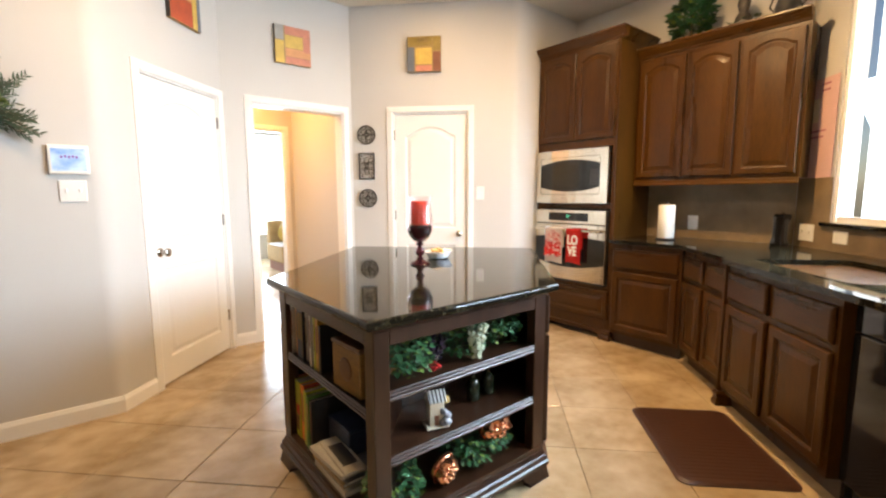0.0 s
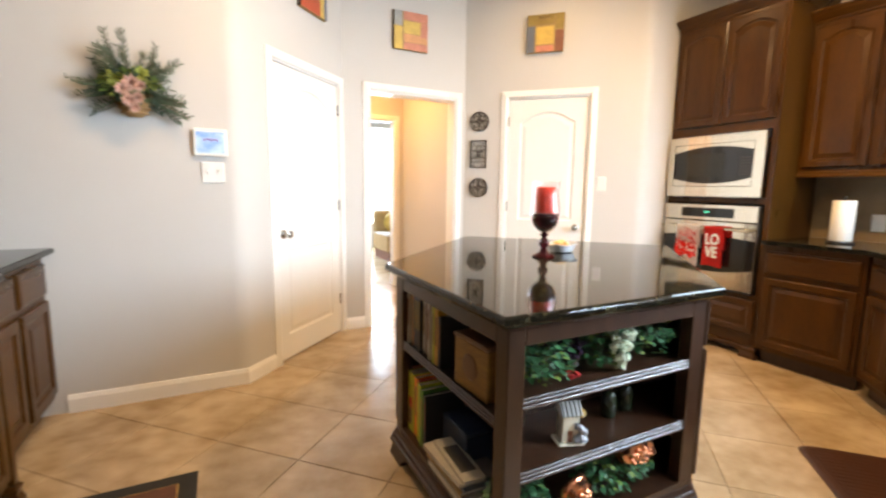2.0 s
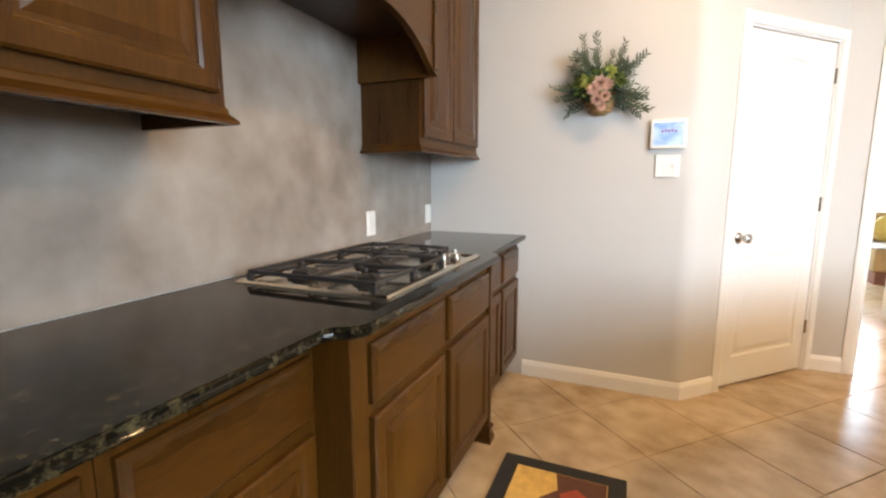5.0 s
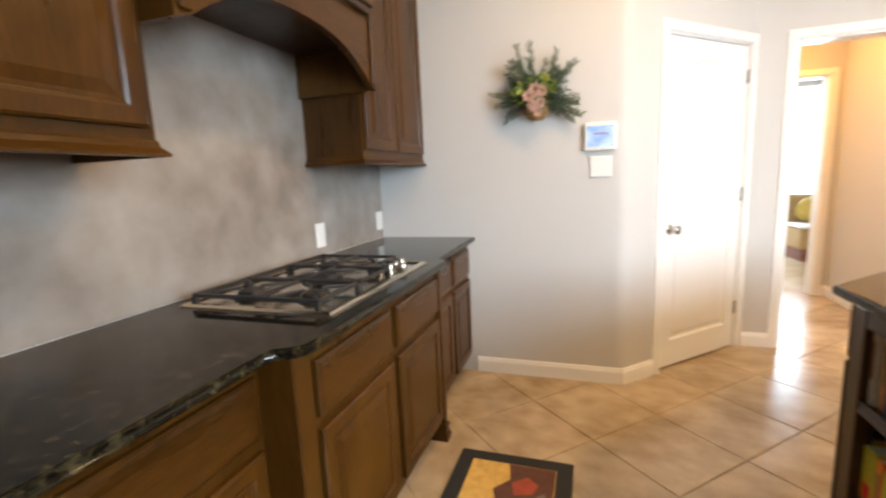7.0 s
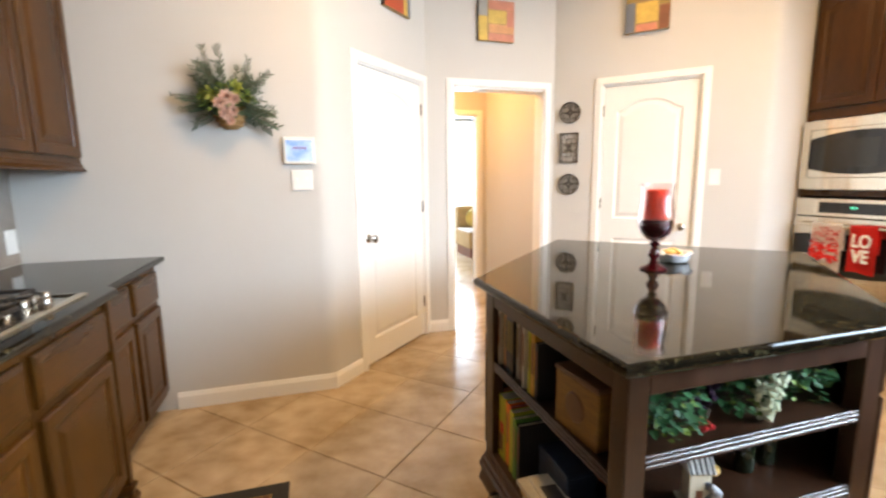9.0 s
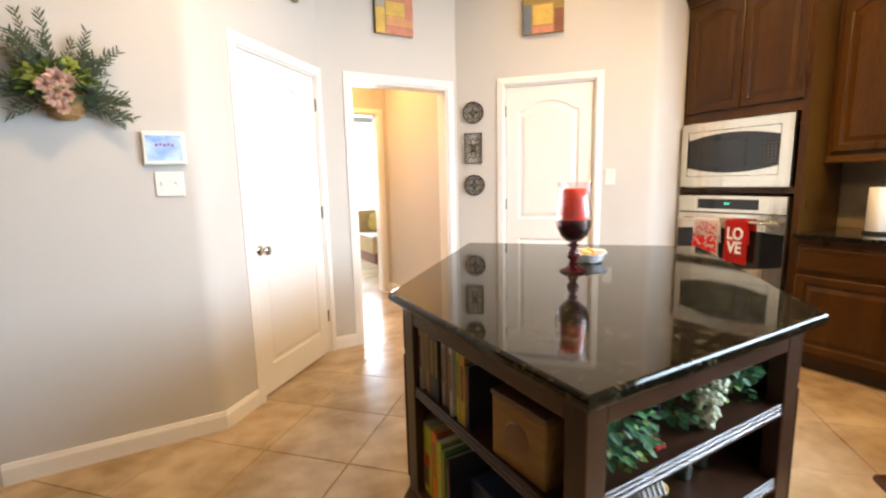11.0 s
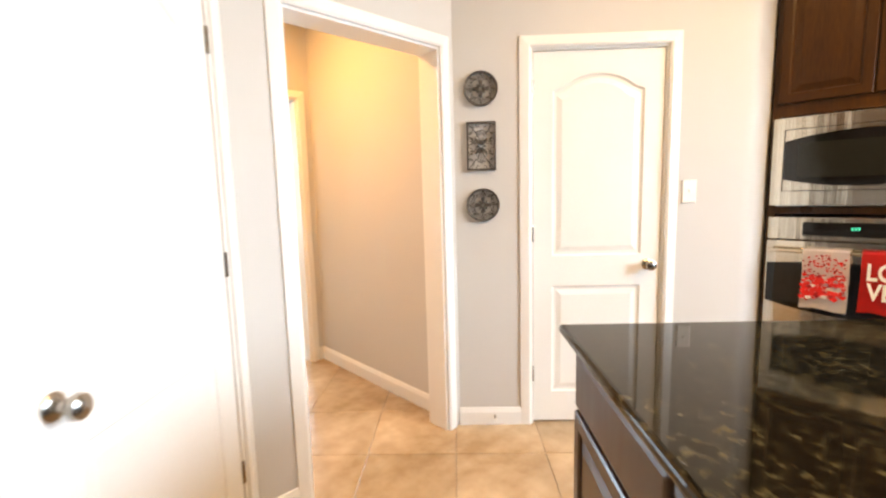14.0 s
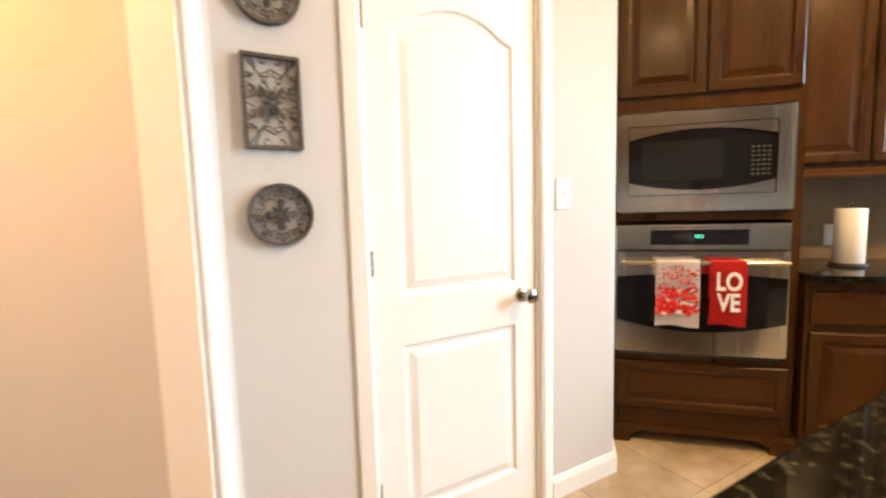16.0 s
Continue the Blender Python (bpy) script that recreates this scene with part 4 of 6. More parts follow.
# ---- recessed ceiling lights ----
M_LAMP = mat("lamp_glow", (0.9, 0.8, 0.6), 0.5, bump=0)
principled(M_LAMP).inputs["Emission Color"].default_value = (1.0, 0.72, 0.42, 1)
principled(M_LAMP).inputs["Emission Strength"].default_value = 4.0
for x, y in CANS:
    t = thing("recessed_light", pose(x, y, CEIL), "white recessed ceiling downlight, switched on", "ceiling light", "recessed lights")
    bm = bmesh.new()
    lathe(bm, [(0.095, -0.001), (0.095, -0.006), (0.075, -0.009), (0.070, -0.003), (0.070, -0.001)], 24, cap=False)
    part("trim_ring", bm, M_TRIM, t, smooth=True)
    bm = bmesh.new()
    lathe(bm, [(0.066, -0.002), (0.066, -0.0035)], 20)
    part("lens", bm, M_LAMP, t)
bm = bmesh.new()
box(bm, 2.18, 3.64, HY - 0.01, 2.63, HZ, HZ + 0.05)
solo("ceiling_hall", bm, M_CEIL, None, "painted hall ceiling", "ceiling", kind="structure")
t = thing("flush_light", pose(2.72, 1.75, HZ), "round flush ceiling light in the hall, switched on", "ceiling light")
bm = bmesh.new()
lathe(bm, [(0.15, -0.001), (0.15, -0.02), (0.13, -0.025)], 24)
part("base", bm, M_NICKEL, t)
bm = bmesh.new()
lathe(bm, [(0.125, -0.026), (0.12, -0.05), (0.09, -0.075), (0.04, -0.09), (0.005, -0.094)], 24)
part("shade", bm, M_LAMP, t, "glowing frosted glass shade", smooth=True)

# ---- wall pictures ----


def paint(name, c, rough=0.6):
    return mat(name, c, rough, var=0.18, scale=14, fine=90, bump=0.12)


P = {k: paint("paint_" + k, c) for k, c in dict(yellow=(0.58, 0.40, 0.09), orange=(0.60, 0.30, 0.13), red=(0.40, 0.07, 0.025), blue=(0.13, 0.15, 0.19), brown=(0.20, 0.075, 0.04),
                                              pink=(0.50, 0.20, 0.13), grey=(0.32, 0.32, 0.30), olive=(0.26, 0.185, 0.045), tan=(0.30, 0.20, 0.075), black=(0.035, 0.03, 0.028)).items()}


def picture(f, x, z, size, blocks, label):
    t = thing("canvas_picture", f @ pose(x, 0, z), label, "picture", "abstract canvases")
    part("canvas", boxb(0, size, -0.034, -0.001, 0, size, 0.003), P["tan"], t)
    for k, (a, b, c, d, m) in enumerate(blocks):
        part("colour_block", boxb(a * size + 0.002, b * size - 0.002, -0.0345 - 0.0006 * (1 + k % 3), -0.0341, c * size + 0.002, d * size - 0.002), P[m], t)
    part("dark_edge", boxb(-0.001, -0.0002, -0.0335, -0.002, 0.003, size - 0.003), P["black"], t)
    return t


picture(F_DOOR1, 0.61, 2.485, 0.32, [(0, 0.72, 0.0, 0.55, "red"), (0, 0.72, 0.55, 1, "orange"), (0.72, 0.88, 0, 0.85, "yellow"), (0.88, 1, 0, 1, "blue"), (0.72, 0.88, 0.85, 1, "olive")],
        "square abstract canvas in red, yellow and dark blue")
picture(F_HALL, 2.83 - D1 - YD, 2.43, 0.315, [(0, 0.25, 0, 0.60, "yellow"), (0, 0.25, 0.60, 1, "grey"), (0.27, 0.78, 0.42, 0.76, "yellow"), (0.27, 1, 0.76, 1, "pink"), (0.78, 1, 0.36, 0.76, "pink"),
                                               (0.27, 1, 0, 0.20, "pink"), (0.27, 1, 0.20, 0.42, "orange")], "square abstract canvas in orange, yellow and pink")
picture(F_PANTRY, 0.565, 2.44, 0.315, [(0, 0.74, 0.72, 1, "olive"), (0.76, 1, 0.58, 1, "olive"), (0, 0.22, 0.0, 0.70, "blue"), (0.76, 1, 0.0, 0.56, "brown"), (0.24, 0.74, 0.2, 0.68, "yellow"), (0.24, 0.74, 0, 0.18, "pink"),
                                       (0.30, 0.62, 0.84, 0.95, "tan")], "square abstract canvas with a yellow square centre")

# ---- openwork wall plaques ----


def curl(bm, cx, cz, r, a0, turn, y, w=0.0038):
    pts = []
    for k in range(9):
        a = a0 + turn * k / 8
        rr = r * (1 - 0.75 * k / 8)
        pts.append((cx + rr * math.cos(a), y, cz + rr * math.sin(a)))
    tube(bm, pts, w, 5)


def petal(bm, c, a, r0, r1, wide, y0, y1, squash=1.0):
    """A flat pointed leaf from r0 to r1 along the angle a about c."""
    mid = 0.5 * (r0 + r1)
    out = [(r0, 0), (0.6 * r0 + 0.4 * mid, 0.7 * wide), (mid, wide), (0.4 * mid + 0.6 * r1, 0.7 * wide), (r1, 0), (0.4 * mid + 0.6 * r1, -0.7 * wide), (mid, -wide), (0.6 * r0 + 0.4 * mid, -0.7 * wide)]
    rings = []
    for y, k in ((y0, 1.0), (y1, 0.75)):
        rings.append([(c[0] + (mid + (u - mid) * k) * math.cos(a) - k * v * math.sin(a), y, c[1] + squash * ((mid + (u - mid) * k) * math.sin(a) + k * v * math.cos(a))) for u, v in out])
    vs = loops(bm, rings)
    bm.faces.new(vs[0][::-1])


def round_plaque(f, x, z, r):
    t = thing("wall_plaque", f @ pose(x, -0.014, z), "round dark metal openwork wall plaque", "wall plaque", "wall plaques")
    bm = bmesh.new()
    n = 32
    ring = [(r - 0.011, 0.012), (r - 0.011, -0.008), (r - 0.002, -0.010), (r, -0.006), (r, 0.012), (r - 0.011, 0.012)]
    loops(bm, [[(q * math.cos(2 * math.pi * k / n), y, q * math.sin(2 * math.pi * k / n)) for k in range(n)] for q, y in ring], cap=False)
    part("rim", bm, M_DARKMET, t)
    bm = bmesh.new()
    for k in range(8):
        a = 2 * math.pi * (k + 0.5) / 8
        for sg in (-1, 1):
            b = a + sg * 0.20
            curl(bm, (r - 0.026) * math.cos(b), (r - 0.026) * math.sin(b), 0.0145, a + sg * 1.2, sg * 5.6, 0, 0.0023)
        tube(bm, [((r - 0.010) * math.cos(a - 0.39), 0, (r - 0.010) * math.sin(a - 0.39)), (0.52 * r * math.cos(a), 0, 0.52 * r * math.sin(a)), ((r - 0.010) * math.cos(a + 0.39), 0, (r - 0.010) * math.sin(a + 0.39))], 0.0025, 5)
    part("scrollwork", bm, M_DARKMET, t)
    bm = bmesh.new()
    for k in range(4):
        petal(bm, (0, 0), math.pi / 2 * k, 0.004, 0.048, 0.010, 0.004, -0.009)
        petal(bm, (0, 0), math.pi / 2 * k + math.pi / 4, 0.008, 0.034, 0.006, 0.004, -0.006)
        tube(bm, [(0.034 * math.cos(math.pi / 2 * k + 0.35), 0, 0.034 * math.sin(math.pi / 2 * k + 0.35)), (0.060 * math.cos(math.pi / 2 * k), 0, 0.060 * math.sin(math.pi / 2 * k)),
                  (0.034 * math.cos(math.pi / 2 * k - 0.35), 0, 0.034 * math.sin(math.pi / 2 * k - 0.35))], 0.0023, 5)
    part("flower", bm, M_DARKMET, t)


round_plaque(F_PANTRY, 0.146, 1.872, 0.090)
round_plaque(F_PANTRY, 0.150, 1.262, 0.090)
t = thing("wall_plaque", F_PANTRY @ pose(0.067, -0.014, 1.447), "rectangular dark metal openwork wall plaque", "wall plaque", "wall plaques")
PW, PH = 0.155, 0.255
bm = bmesh.new()
for a, b, c, d in ((0, PW, 0, 0.009), (0, PW, PH - 0.009, PH), (0, 0.009, 0.009, PH - 0.009), (PW - 0.009, PW, 0.009, PH - 0.009)):
    box(bm, a, b, -0.009, 0.012, c, d)
part("rim", bm, M_DARKMET, t)
bm = bmesh.new()
for sx in (-1, 1):
    for sz in (-1, 1):
        c = lambda u, v: (PW / 2 + sx * u, 0, PH / 2 + sz * v)
        tube(bm, [c(0.002, 0.004), c(0.010, 0.040), c(0.030, 0.072), c(0.070, 0.120)], 0.0025, 5)
        tube(bm, [c(0.070, 0.060), c(0.046, 0.072), c(0.040, 0.092), c(0.052, 0.120)], 0.0025, 5)
        tube(bm, [c(0.072, 0.004), c(0.048, 0.014), c(0.044, 0.040), c(0.072, 0.052)], 0.0025, 5)
        tube(bm, [c(0.0, 0.088), c(0.018, 0.078), c(0.030, 0.072)], 0.0023, 5)
        for u, v, r, a0, turn in ((0.018, 0.108, 0.015, 2.6, -5.6), (0.056, 0.030, 0.013, 0.4, 5.6), (0.058, 0.066, 0.012, -0.5, 5.6), (0.022, 0.056, 0.014, 0.8, 5.6), (0.030, 0.020, 0.014, 2.4, -5.6), (0.010, 0.072, 0.010, 0.5, 5.6)):
            curl(bm, PW / 2 + sx * u, PH / 2 + sz * v, r, a0 * sz if sx > 0 else math.pi - a0 * sz, turn * sx * sz, 0, 0.0023)
part("scrollwork", bm, M_DARKMET, t)
bm = bmesh.new()
for k in range(4):
    petal(bm, (PW / 2, PH / 2), math.pi / 4 + math.pi / 2 * k, 0.003, 0.050, 0.0065, 0.003, -0.007, 1.35)
    petal(bm, (PW / 2, PH / 2), math.pi / 2 * k, 0.004, 0.030, 0.005, 0.003, -0.006, 1.2)
part("flower", bm, M_DARKMET, t)

# ---- plates, switches, alarm panel ----


def plate(f, x0, x1, z0, z1, label, gangs=1, outlet=False):
    t = thing("outlet" if outlet else "light_switch", f, label, "outlet" if outlet else "light switch", "outlets" if outlet else "light switches")
    bm = bmesh.new()
    loops(bm, [rim(x0, x1, z0, z1, -0.001, 0, n=2), rim(x0, x1, z0, z1, -0.005, 0.0, n=2), rim(x0, x1, z0, z1, -0.008, 0.004, n=2)])
    cover = part("cover_plate", bm, M_WHITEPL, t)
    for g in range(gangs):
        c = x0 + (x1 - x0) * (g + 0.5) / gangs
        m = (z0 + z1) / 2
        if outlet:
            for dz in (-0.021, 0.021):
                part("socket", boxb(c - 0.014, c + 0.014, -0.0105, -0.0081, m + dz - 0.013, m + dz + 0.013, 0.002), M_TRIM, cover)
        else:
            part("toggle", boxb(c - 0.005, c + 0.005, -0.017, -0.0081, m - 0.004, m + 0.014, 0.002), M_TRIM, cover)
    return t


plate(F_THERM, 1.353, 1.473, 1.258, 1.377, "white double light switch below the alarm panel", 2)
plate(F_PANTRY, 1.216, 1.290, 1.245, 1.368, "white single light switch beside the pantry door")
FB = F_COOK @ pose(0, -0.007, 0)
plate(FB, OC - 0.795, OC - 0.715, 0.958, 1.085, "white wall outlet above the counter", outlet=True)
plate(FB, OC - 0.10, OC - 0.02, 0.968, 1.088, "white wall outlet above the counter", outlet=True)
FSB = F_SINK @ pose(0, -0.007, 0)
plate(FSB, 0.07, 0.215, 0.955, 1.075, "white double switch plate on the backsplash", 2)
plate(FSB, 0.40, 0.52, 0.965, 1.045, "white wall outlet under the window", outlet=True)
plate(F_OVEN @ pose(0, -0.007, 0), 1.21, 1.29, 0.985, 1.105, "white wall outlet behind the paper towels", outlet=True)
t = thing("alarm_panel", F_THERM, "white wall-mounted touch panel with a lit blue screen", "touch panel")
part("case", boxb(1.320, 1.494, -0.026, -0.001, 1.410, 1.564, 0.006, 2), M_WHITEPL, t)
M_SCR = mat("screen", (0.12, 0.27, 0.60), 0.15, base2=(0.50, 0.63, 0.80), scale=9, fine=14, bump=0, stretch=(1, 1, 2.2))
ns, ls = M_SCR.node_tree.nodes, M_SCR.node_tree.links
ls.new([k for k in ns if k.type == "VALTORGB"][0].outputs[0], principled(M_SCR).inputs["Emission Color"])
principled(M_SCR).inputs["Emission Strength"].default_value = 0.35
screen = part("screen", boxb(1.334, 1.480, -0.0272, -0.0262, 1.426, 1.546), M_SCR, t, "lit blue and white screen")
bm = bmesh.new()
for k in range(5):
    box(bm, 1.372 + 0.016 * k, 1.382 + 0.016 * k, -0.0279, -0.0273, 1.494 + 0.003 * (k % 2), 1.507 + 0.003 * (k % 2))
part("icon_row", bm, paint("purple_print", (0.25, 0.08, 0.4)), screen)

t = thing("door_stop", F_PANTRY @ pose(0.20, -0.014, 0.055), "small metal spring door stop on the baseboard", "door stop")
bm = bmesh.new()
tube(bm, [(0, -0.001, 0), (0, -0.05, 0)], 0.006, 8)
part("spring", bm, M_NICKEL, t)
bm = bmesh.new()
tube(bm, [(0, -0.0505, 0), (0, -0.062, 0)], 0.008, 8)
part("tip", bm, M_WHITEPL, t)

# ---- foliage ----
M_LEAF = mat("ivy_leaf", (0.050, 0.150, 0.055), 0.45, base2=(0.02, 0.07, 0.025), scale=30, fine=120, bump=0.05)
M_LEAFL = mat("light_leaf", (0.20, 0.26, 0.05), 0.5, base2=(0.10, 0.17, 0.03), scale=30, fine=120, bump=0.05)
M_LEAFG = mat("grey_green_leaf", (0.075, 0.11, 0.06), 0.6, base2=(0.03, 0.055, 0.03), scale=30, fine=120, bump=0.05)
M_STEM = mat("stem", (0.07, 0.05, 0.025), 0.8, bump=0.1)


def leaf(bm, p, d, up, size, lobes=True):
    """One ivy leaf: a folded lobed blade from p along d."""
    d = d.normalized()
    s = d.cross(up).normalized()
    n = s.cross(d).normalized()
    out = [(0, 0), (0.42, 0.18), (0.35, 0.42), (0.30, 0.62), (0.0, 1.0)] if lobes else [(0, 0), (0.10, 0.3), (0.10, 0.6), (0, 1.0)]
    mid = [bm.verts.new(p + d * (v * size) - n * (0.10 * size * v * v)) for _, v in (out[0], out[-1])]
    for sg in (-1, 1):
        side = [bm.verts.new(p + d * (v * size) + s * (sg * u * size) + n * (0.16 * size * u - 0.1 * size * v * v)) for u, v in out[1:-1]]
        f = [mid[0]] + side + [mid[1]]
        bm.faces.new(f if sg > 0 else f[::-1])


def leaves(rng, count, size, place, lobes=True):
    bm = bmesh.new()
    for _ in range(count):
        p, d = place(rng)
        leaf(bm, Vector(p), Vector(d) + Vector((rng.uniform(-0.5, 0.5), rng.uniform(-0.5, 0.5), rng.uniform(-0.5, 0.5))), Vector((rng.uniform(-0.4, 0.4), rng.uniform(-0.4, 0.4), 1)), size * rng.uniform(0.6, 1.25), lobes)
    return bm


def stems(rng, n, r, h, droop):
    bm = bmesh.new()
    for _ in range(n):
        a = rng.uniform(0, 2 * math.pi)
        e = Vector((r * math.cos(a), r * math.sin(a), h * rng.uniform(0.3, 1)))
        tube(bm, [(0, 0, 0.005), tuple(e * 0.5 + Vector((0, 0, 0.3 * h))), tuple(e - Vector((0, 0, droop)))], 0.002, 4)
    return bm


def ivy(x, y, z, rx, ry, h, count, size, m, label, seed, floor_clip=True):
    rng = random.Random(seed)
    t = thing("ivy_spray", pose(x, y, z), label, "artificial plant", "ivy sprays")

    def place(g):
        a, q = g.uniform(0, 2 * math.pi), g.random() ** 0.5
        p = (rx * q * math.cos(a), ry * q * math.sin(a), 0.028 + (h - 0.03) * g.random() * (1.15 - 0.6 * q))
        return p, (math.cos(a), math.sin(a), g.uniform(-0.5, 0.5))

    part("foliage", leaves(rng, count, size, place), m, t)
    part("foliage", leaves(rng, count // 4, size * 0.9, place), M_LEAFL, t, "pale new leaves")
    part("stalk", stems(rng, 9, min(rx, ry) * 0.8, h * 0.8, 0.0), M_STEM, t)
    return t


S1, S2, S0 = 0.632, 0.395, 0.152
ivy(2.323, -1.877, S1, 0.10, 0.10, 0.215, 340, 0.025, M_LEAF, "green ivy spray on the island's upper shelf", 1)
ivy(2.623, -1.847, S1, 0.11, 0.09, 0.225, 310, 0.025, M_LEAF, "green ivy with pale grapes on the island's upper shelf", 2)
ivy(2.823, -1.857, S1, 0.115, 0.085, 0.19, 280, 0.025, M_LEAF, "green ivy spray on the island's upper shelf", 3)
ivy(2.273, -1.867, S0, 0.11, 0.10, 0.16, 210, 0.025, M_LEAF, "green ivy spray on the island's bottom shelf", 4)
ivy(2.723, -1.847, S0, 0.18, 0.10, 0.15, 420, 0.025, M_LEAF, "green ivy spray beside the copper moulds", 6)


def cluster(x, y, z, r, h, count, ball, m, label, seed):
    rng = random.Random(seed)
    t = thing("grape_cluster", pose(x, y, z), label, "artificial fruit", "artificial fruit")
    bm = bmesh.new()
    for k in range(count):
        a, s = rng.uniform(0, 6.28), rng.random()
        q = r * (0.35 + 0.65 * s) * rng.random() ** 0.4
        bmesh.ops.create_icosphere(bm, subdivisions=1, radius=ball, matrix=Matrix.Translation((q * math.cos(a), q * math.sin(a), ball + h * s)))
    part("fruit", bm, m, t, smooth=True)
    bm = bmesh.new()
    tube(bm, [(0, 0, h * 0.9), (0.01, 0, h + 0.02), (0.03, 0.01, h + 0.035)], 0.003, 5)
    part("stalk", bm, M_STEM, t)


cluster(2.638, -1.932, S1, 0.048, 0.13, 120, 0.0085, mat("pale_grape", (0.52, 0.55, 0.40), 0.35, bump=0), "cluster of pale green artificial grapes among ivy", 11)
cluster(2.493, -1.847, S1, 0.055, 0.09, 60, 0.010, mat("dark_grape", (0.035, 0.02, 0.04), 0.25, bump=0), "cluster of dark artificial grapes on the shelf", 12)
cluster(2.428, -1.922, S1, 0.026, 0.02, 16, 0.0085, mat("red_berry", (0.40, 0.02, 0.02), 0.3, bump=0), "small heap of red artificial berries", 13)

# small striped-roof house ornament
t = thing("house_ornament", pose(2.458, -1.892, S2, 0, 0, -18) @ Matrix.Diagonal((0.86, 0.86, 0.92, 1)), "small white house ornament with a striped roof", "ornament")
M_CREAM = mat("cream_ceramic", (0.62, 0.55, 0.42), 0.35, var=0.1, scale=25, bump=0.05)
M_GREYC = mat("grey_ceramic", (0.34, 0.34, 0.36), 0.4, var=0.3, scale=40, bump=0.08)
M_OCHRE = paint("ochre_ceramic", (0.50, 0.30, 0.08), 0.4)
part("base", boxb(-0.055, 0.055, -0.04, 0.04, 0, 0.012, 0.004), M_CREAM, t)
part("wall", boxb(-0.038, 0.032, -0.026, 0.026, 0.0125, 0.115, 0.003), M_CREAM, t)
bm = bmesh.new()
vs = loops(bm, [[(x, y, z) for y, z in ((-0.036, 0.115), (0.036, 0.115), (0.0, 0.158))] for x in (-0.046, 0.040)])
bm.faces.new(vs[0][::-1])
part("roof", bm, M_TRIM, t)
for k in range(5):
    for sg in (-1, 1):
        bm = bmesh.new()
        x = -0.043 + 0.0175 * k
        a, b = Vector((x, sg * 0.0370, 0.1150)), Vector((x, sg * 0.0012, 0.1580))
        w = Vector((0.008, 0, 0))
        n = Vector((0, sg * 0.0015, 0.0013))
        loops(bm, [[tuple(q) for q in (a, a + w, b + w, b)], [tuple(q + n) for q in (a, a + w, b + w, b)]])
        part("stripe", bm, P["black"], t)
part("door", boxb(-0.015, 0.005, -0.0285, -0.0262, 0.013, 0.055), P["brown"], t)
part("window", boxb(0.012, 0.026, -0.0285, -0.0262, 0.06, 0.085), P["blue"], t)
bm = bmesh.new()
for cx, cz, r in ((0.036, 0.030, 0.020), (0.045, 0.055, 0.016), (0.030, 0.07, 0.014), (0.05, 0.025, 0.014), (0.02, 0.026, 0.014)):
    bmesh.ops.create_icosphere(bm, subdivisions=2, radius=r, matrix=Matrix.Translation((cx, -0.036, cz)))
part("shrubbery", bm, M_GREYC, t, "grey and white moulded shrubs", smooth=True)
bm = bmesh.new()
lathe(bm, [(0.012, 0.10), (0.017, 0.11), (0.014, 0.125), (0.004, 0.13)], 10, (0.046, -0.01, 0))
part("lantern", bm, M_OCHRE, t, smooth=True)

M_BOTTLE = mat("dark_green_glass", (0.010, 0.014, 0.006), 0.08, bump=0)
for x, y in ((2.72, -1.82), (2.82, -1.81)):
    t = thing("bottle", pose(x, y, S2), "small dark green glass bottle on the middle shelf", "bottle", "dark bottles")
    bm = bmesh.new()
    lathe(bm, [(0.024, 0), (0.028, 0.004), (0.028, 0.07), (0.022, 0.088), (0.010, 0.10), (0.009, 0.125)], 16)
    part("glass", bm, M_BOTTLE, t, smooth=True)
    bm = bmesh.new()
    lathe(bm, [(0.0105, 0.1255), (0.0115, 0.129), (0.0115, 0.143), (0.009, 0.146)], 12)
    part("cap", bm, M_OCHRE, t, "gold cap", smooth=True)

# copper moulds
M_COPPER = mat("copper", (0.75, 0.33, 0.18), 0.22, metal=1.0, var=0.15, scale=20, bump=0.05)
for x, y, z, r, yaw, pat in ((2.478, -1.915, S0, 0.066, 10, 0), (2.768, -1.910, S0 + 0.075, 0.07, -8, 1)):
    t = thing("copper_mould", pose(x, y, z + r, 14, 0, yaw), "round copper jelly mould leaning on the bottom shelf" if pat == 0 else "oval copper jelly mould resting among the ivy", "copper mould", "copper moulds")
    bm = bmesh.new()
    n = 28
    ew = 1.0 if pat == 0 else 1.15
    ring = [(1.0, 0.012), (1.0, 0.0), (0.94, -0.006), (0.90, -0.002), (0.82, -0.028), (0.62, -0.036), (0.5, -0.026), (0.34, -0.038), (0.1, -0.044)]
    loops(bm, [[(ew * r * q * (1 + (0.06 if 0.3 < q < 0.85 else 0) * math.cos(8 * 2 * math.pi * k / n)) * math.cos(2 * math.pi * k / n), y - (0.006 * math.cos(7 * 2 * math.pi * k / n) if 0.3 < q < 0.85 else 0),
                 r * q * math.sin(2 * math.pi * k / n)) for k in range(n)] for q, y in ring])
    part("shell", bm, M_COPPER, t, smooth=True)
    bm = bmesh.new()
    rng = random.Random(pat)
    for k in range(9):
        a = 6.28 * k / 9
        bmesh.ops.create_icosphere(bm, subdivisions=1, radius=r * 0.17, matrix=Matrix.Translation((ew * r * 0.5 * math.cos(a), -0.033, r * 0.5 * math.sin(a))))
    part("relief", bm, M_COPPER, t, "embossed fruit relief", smooth=True)

# ---- books on the island's side shelves ----
M_PAGE = mat("book_pages", (0.66, 0.62, 0.52), 0.85, var=0.12, scale=4, fine=500, stretch=(30, 1, 1), bump=0.1)


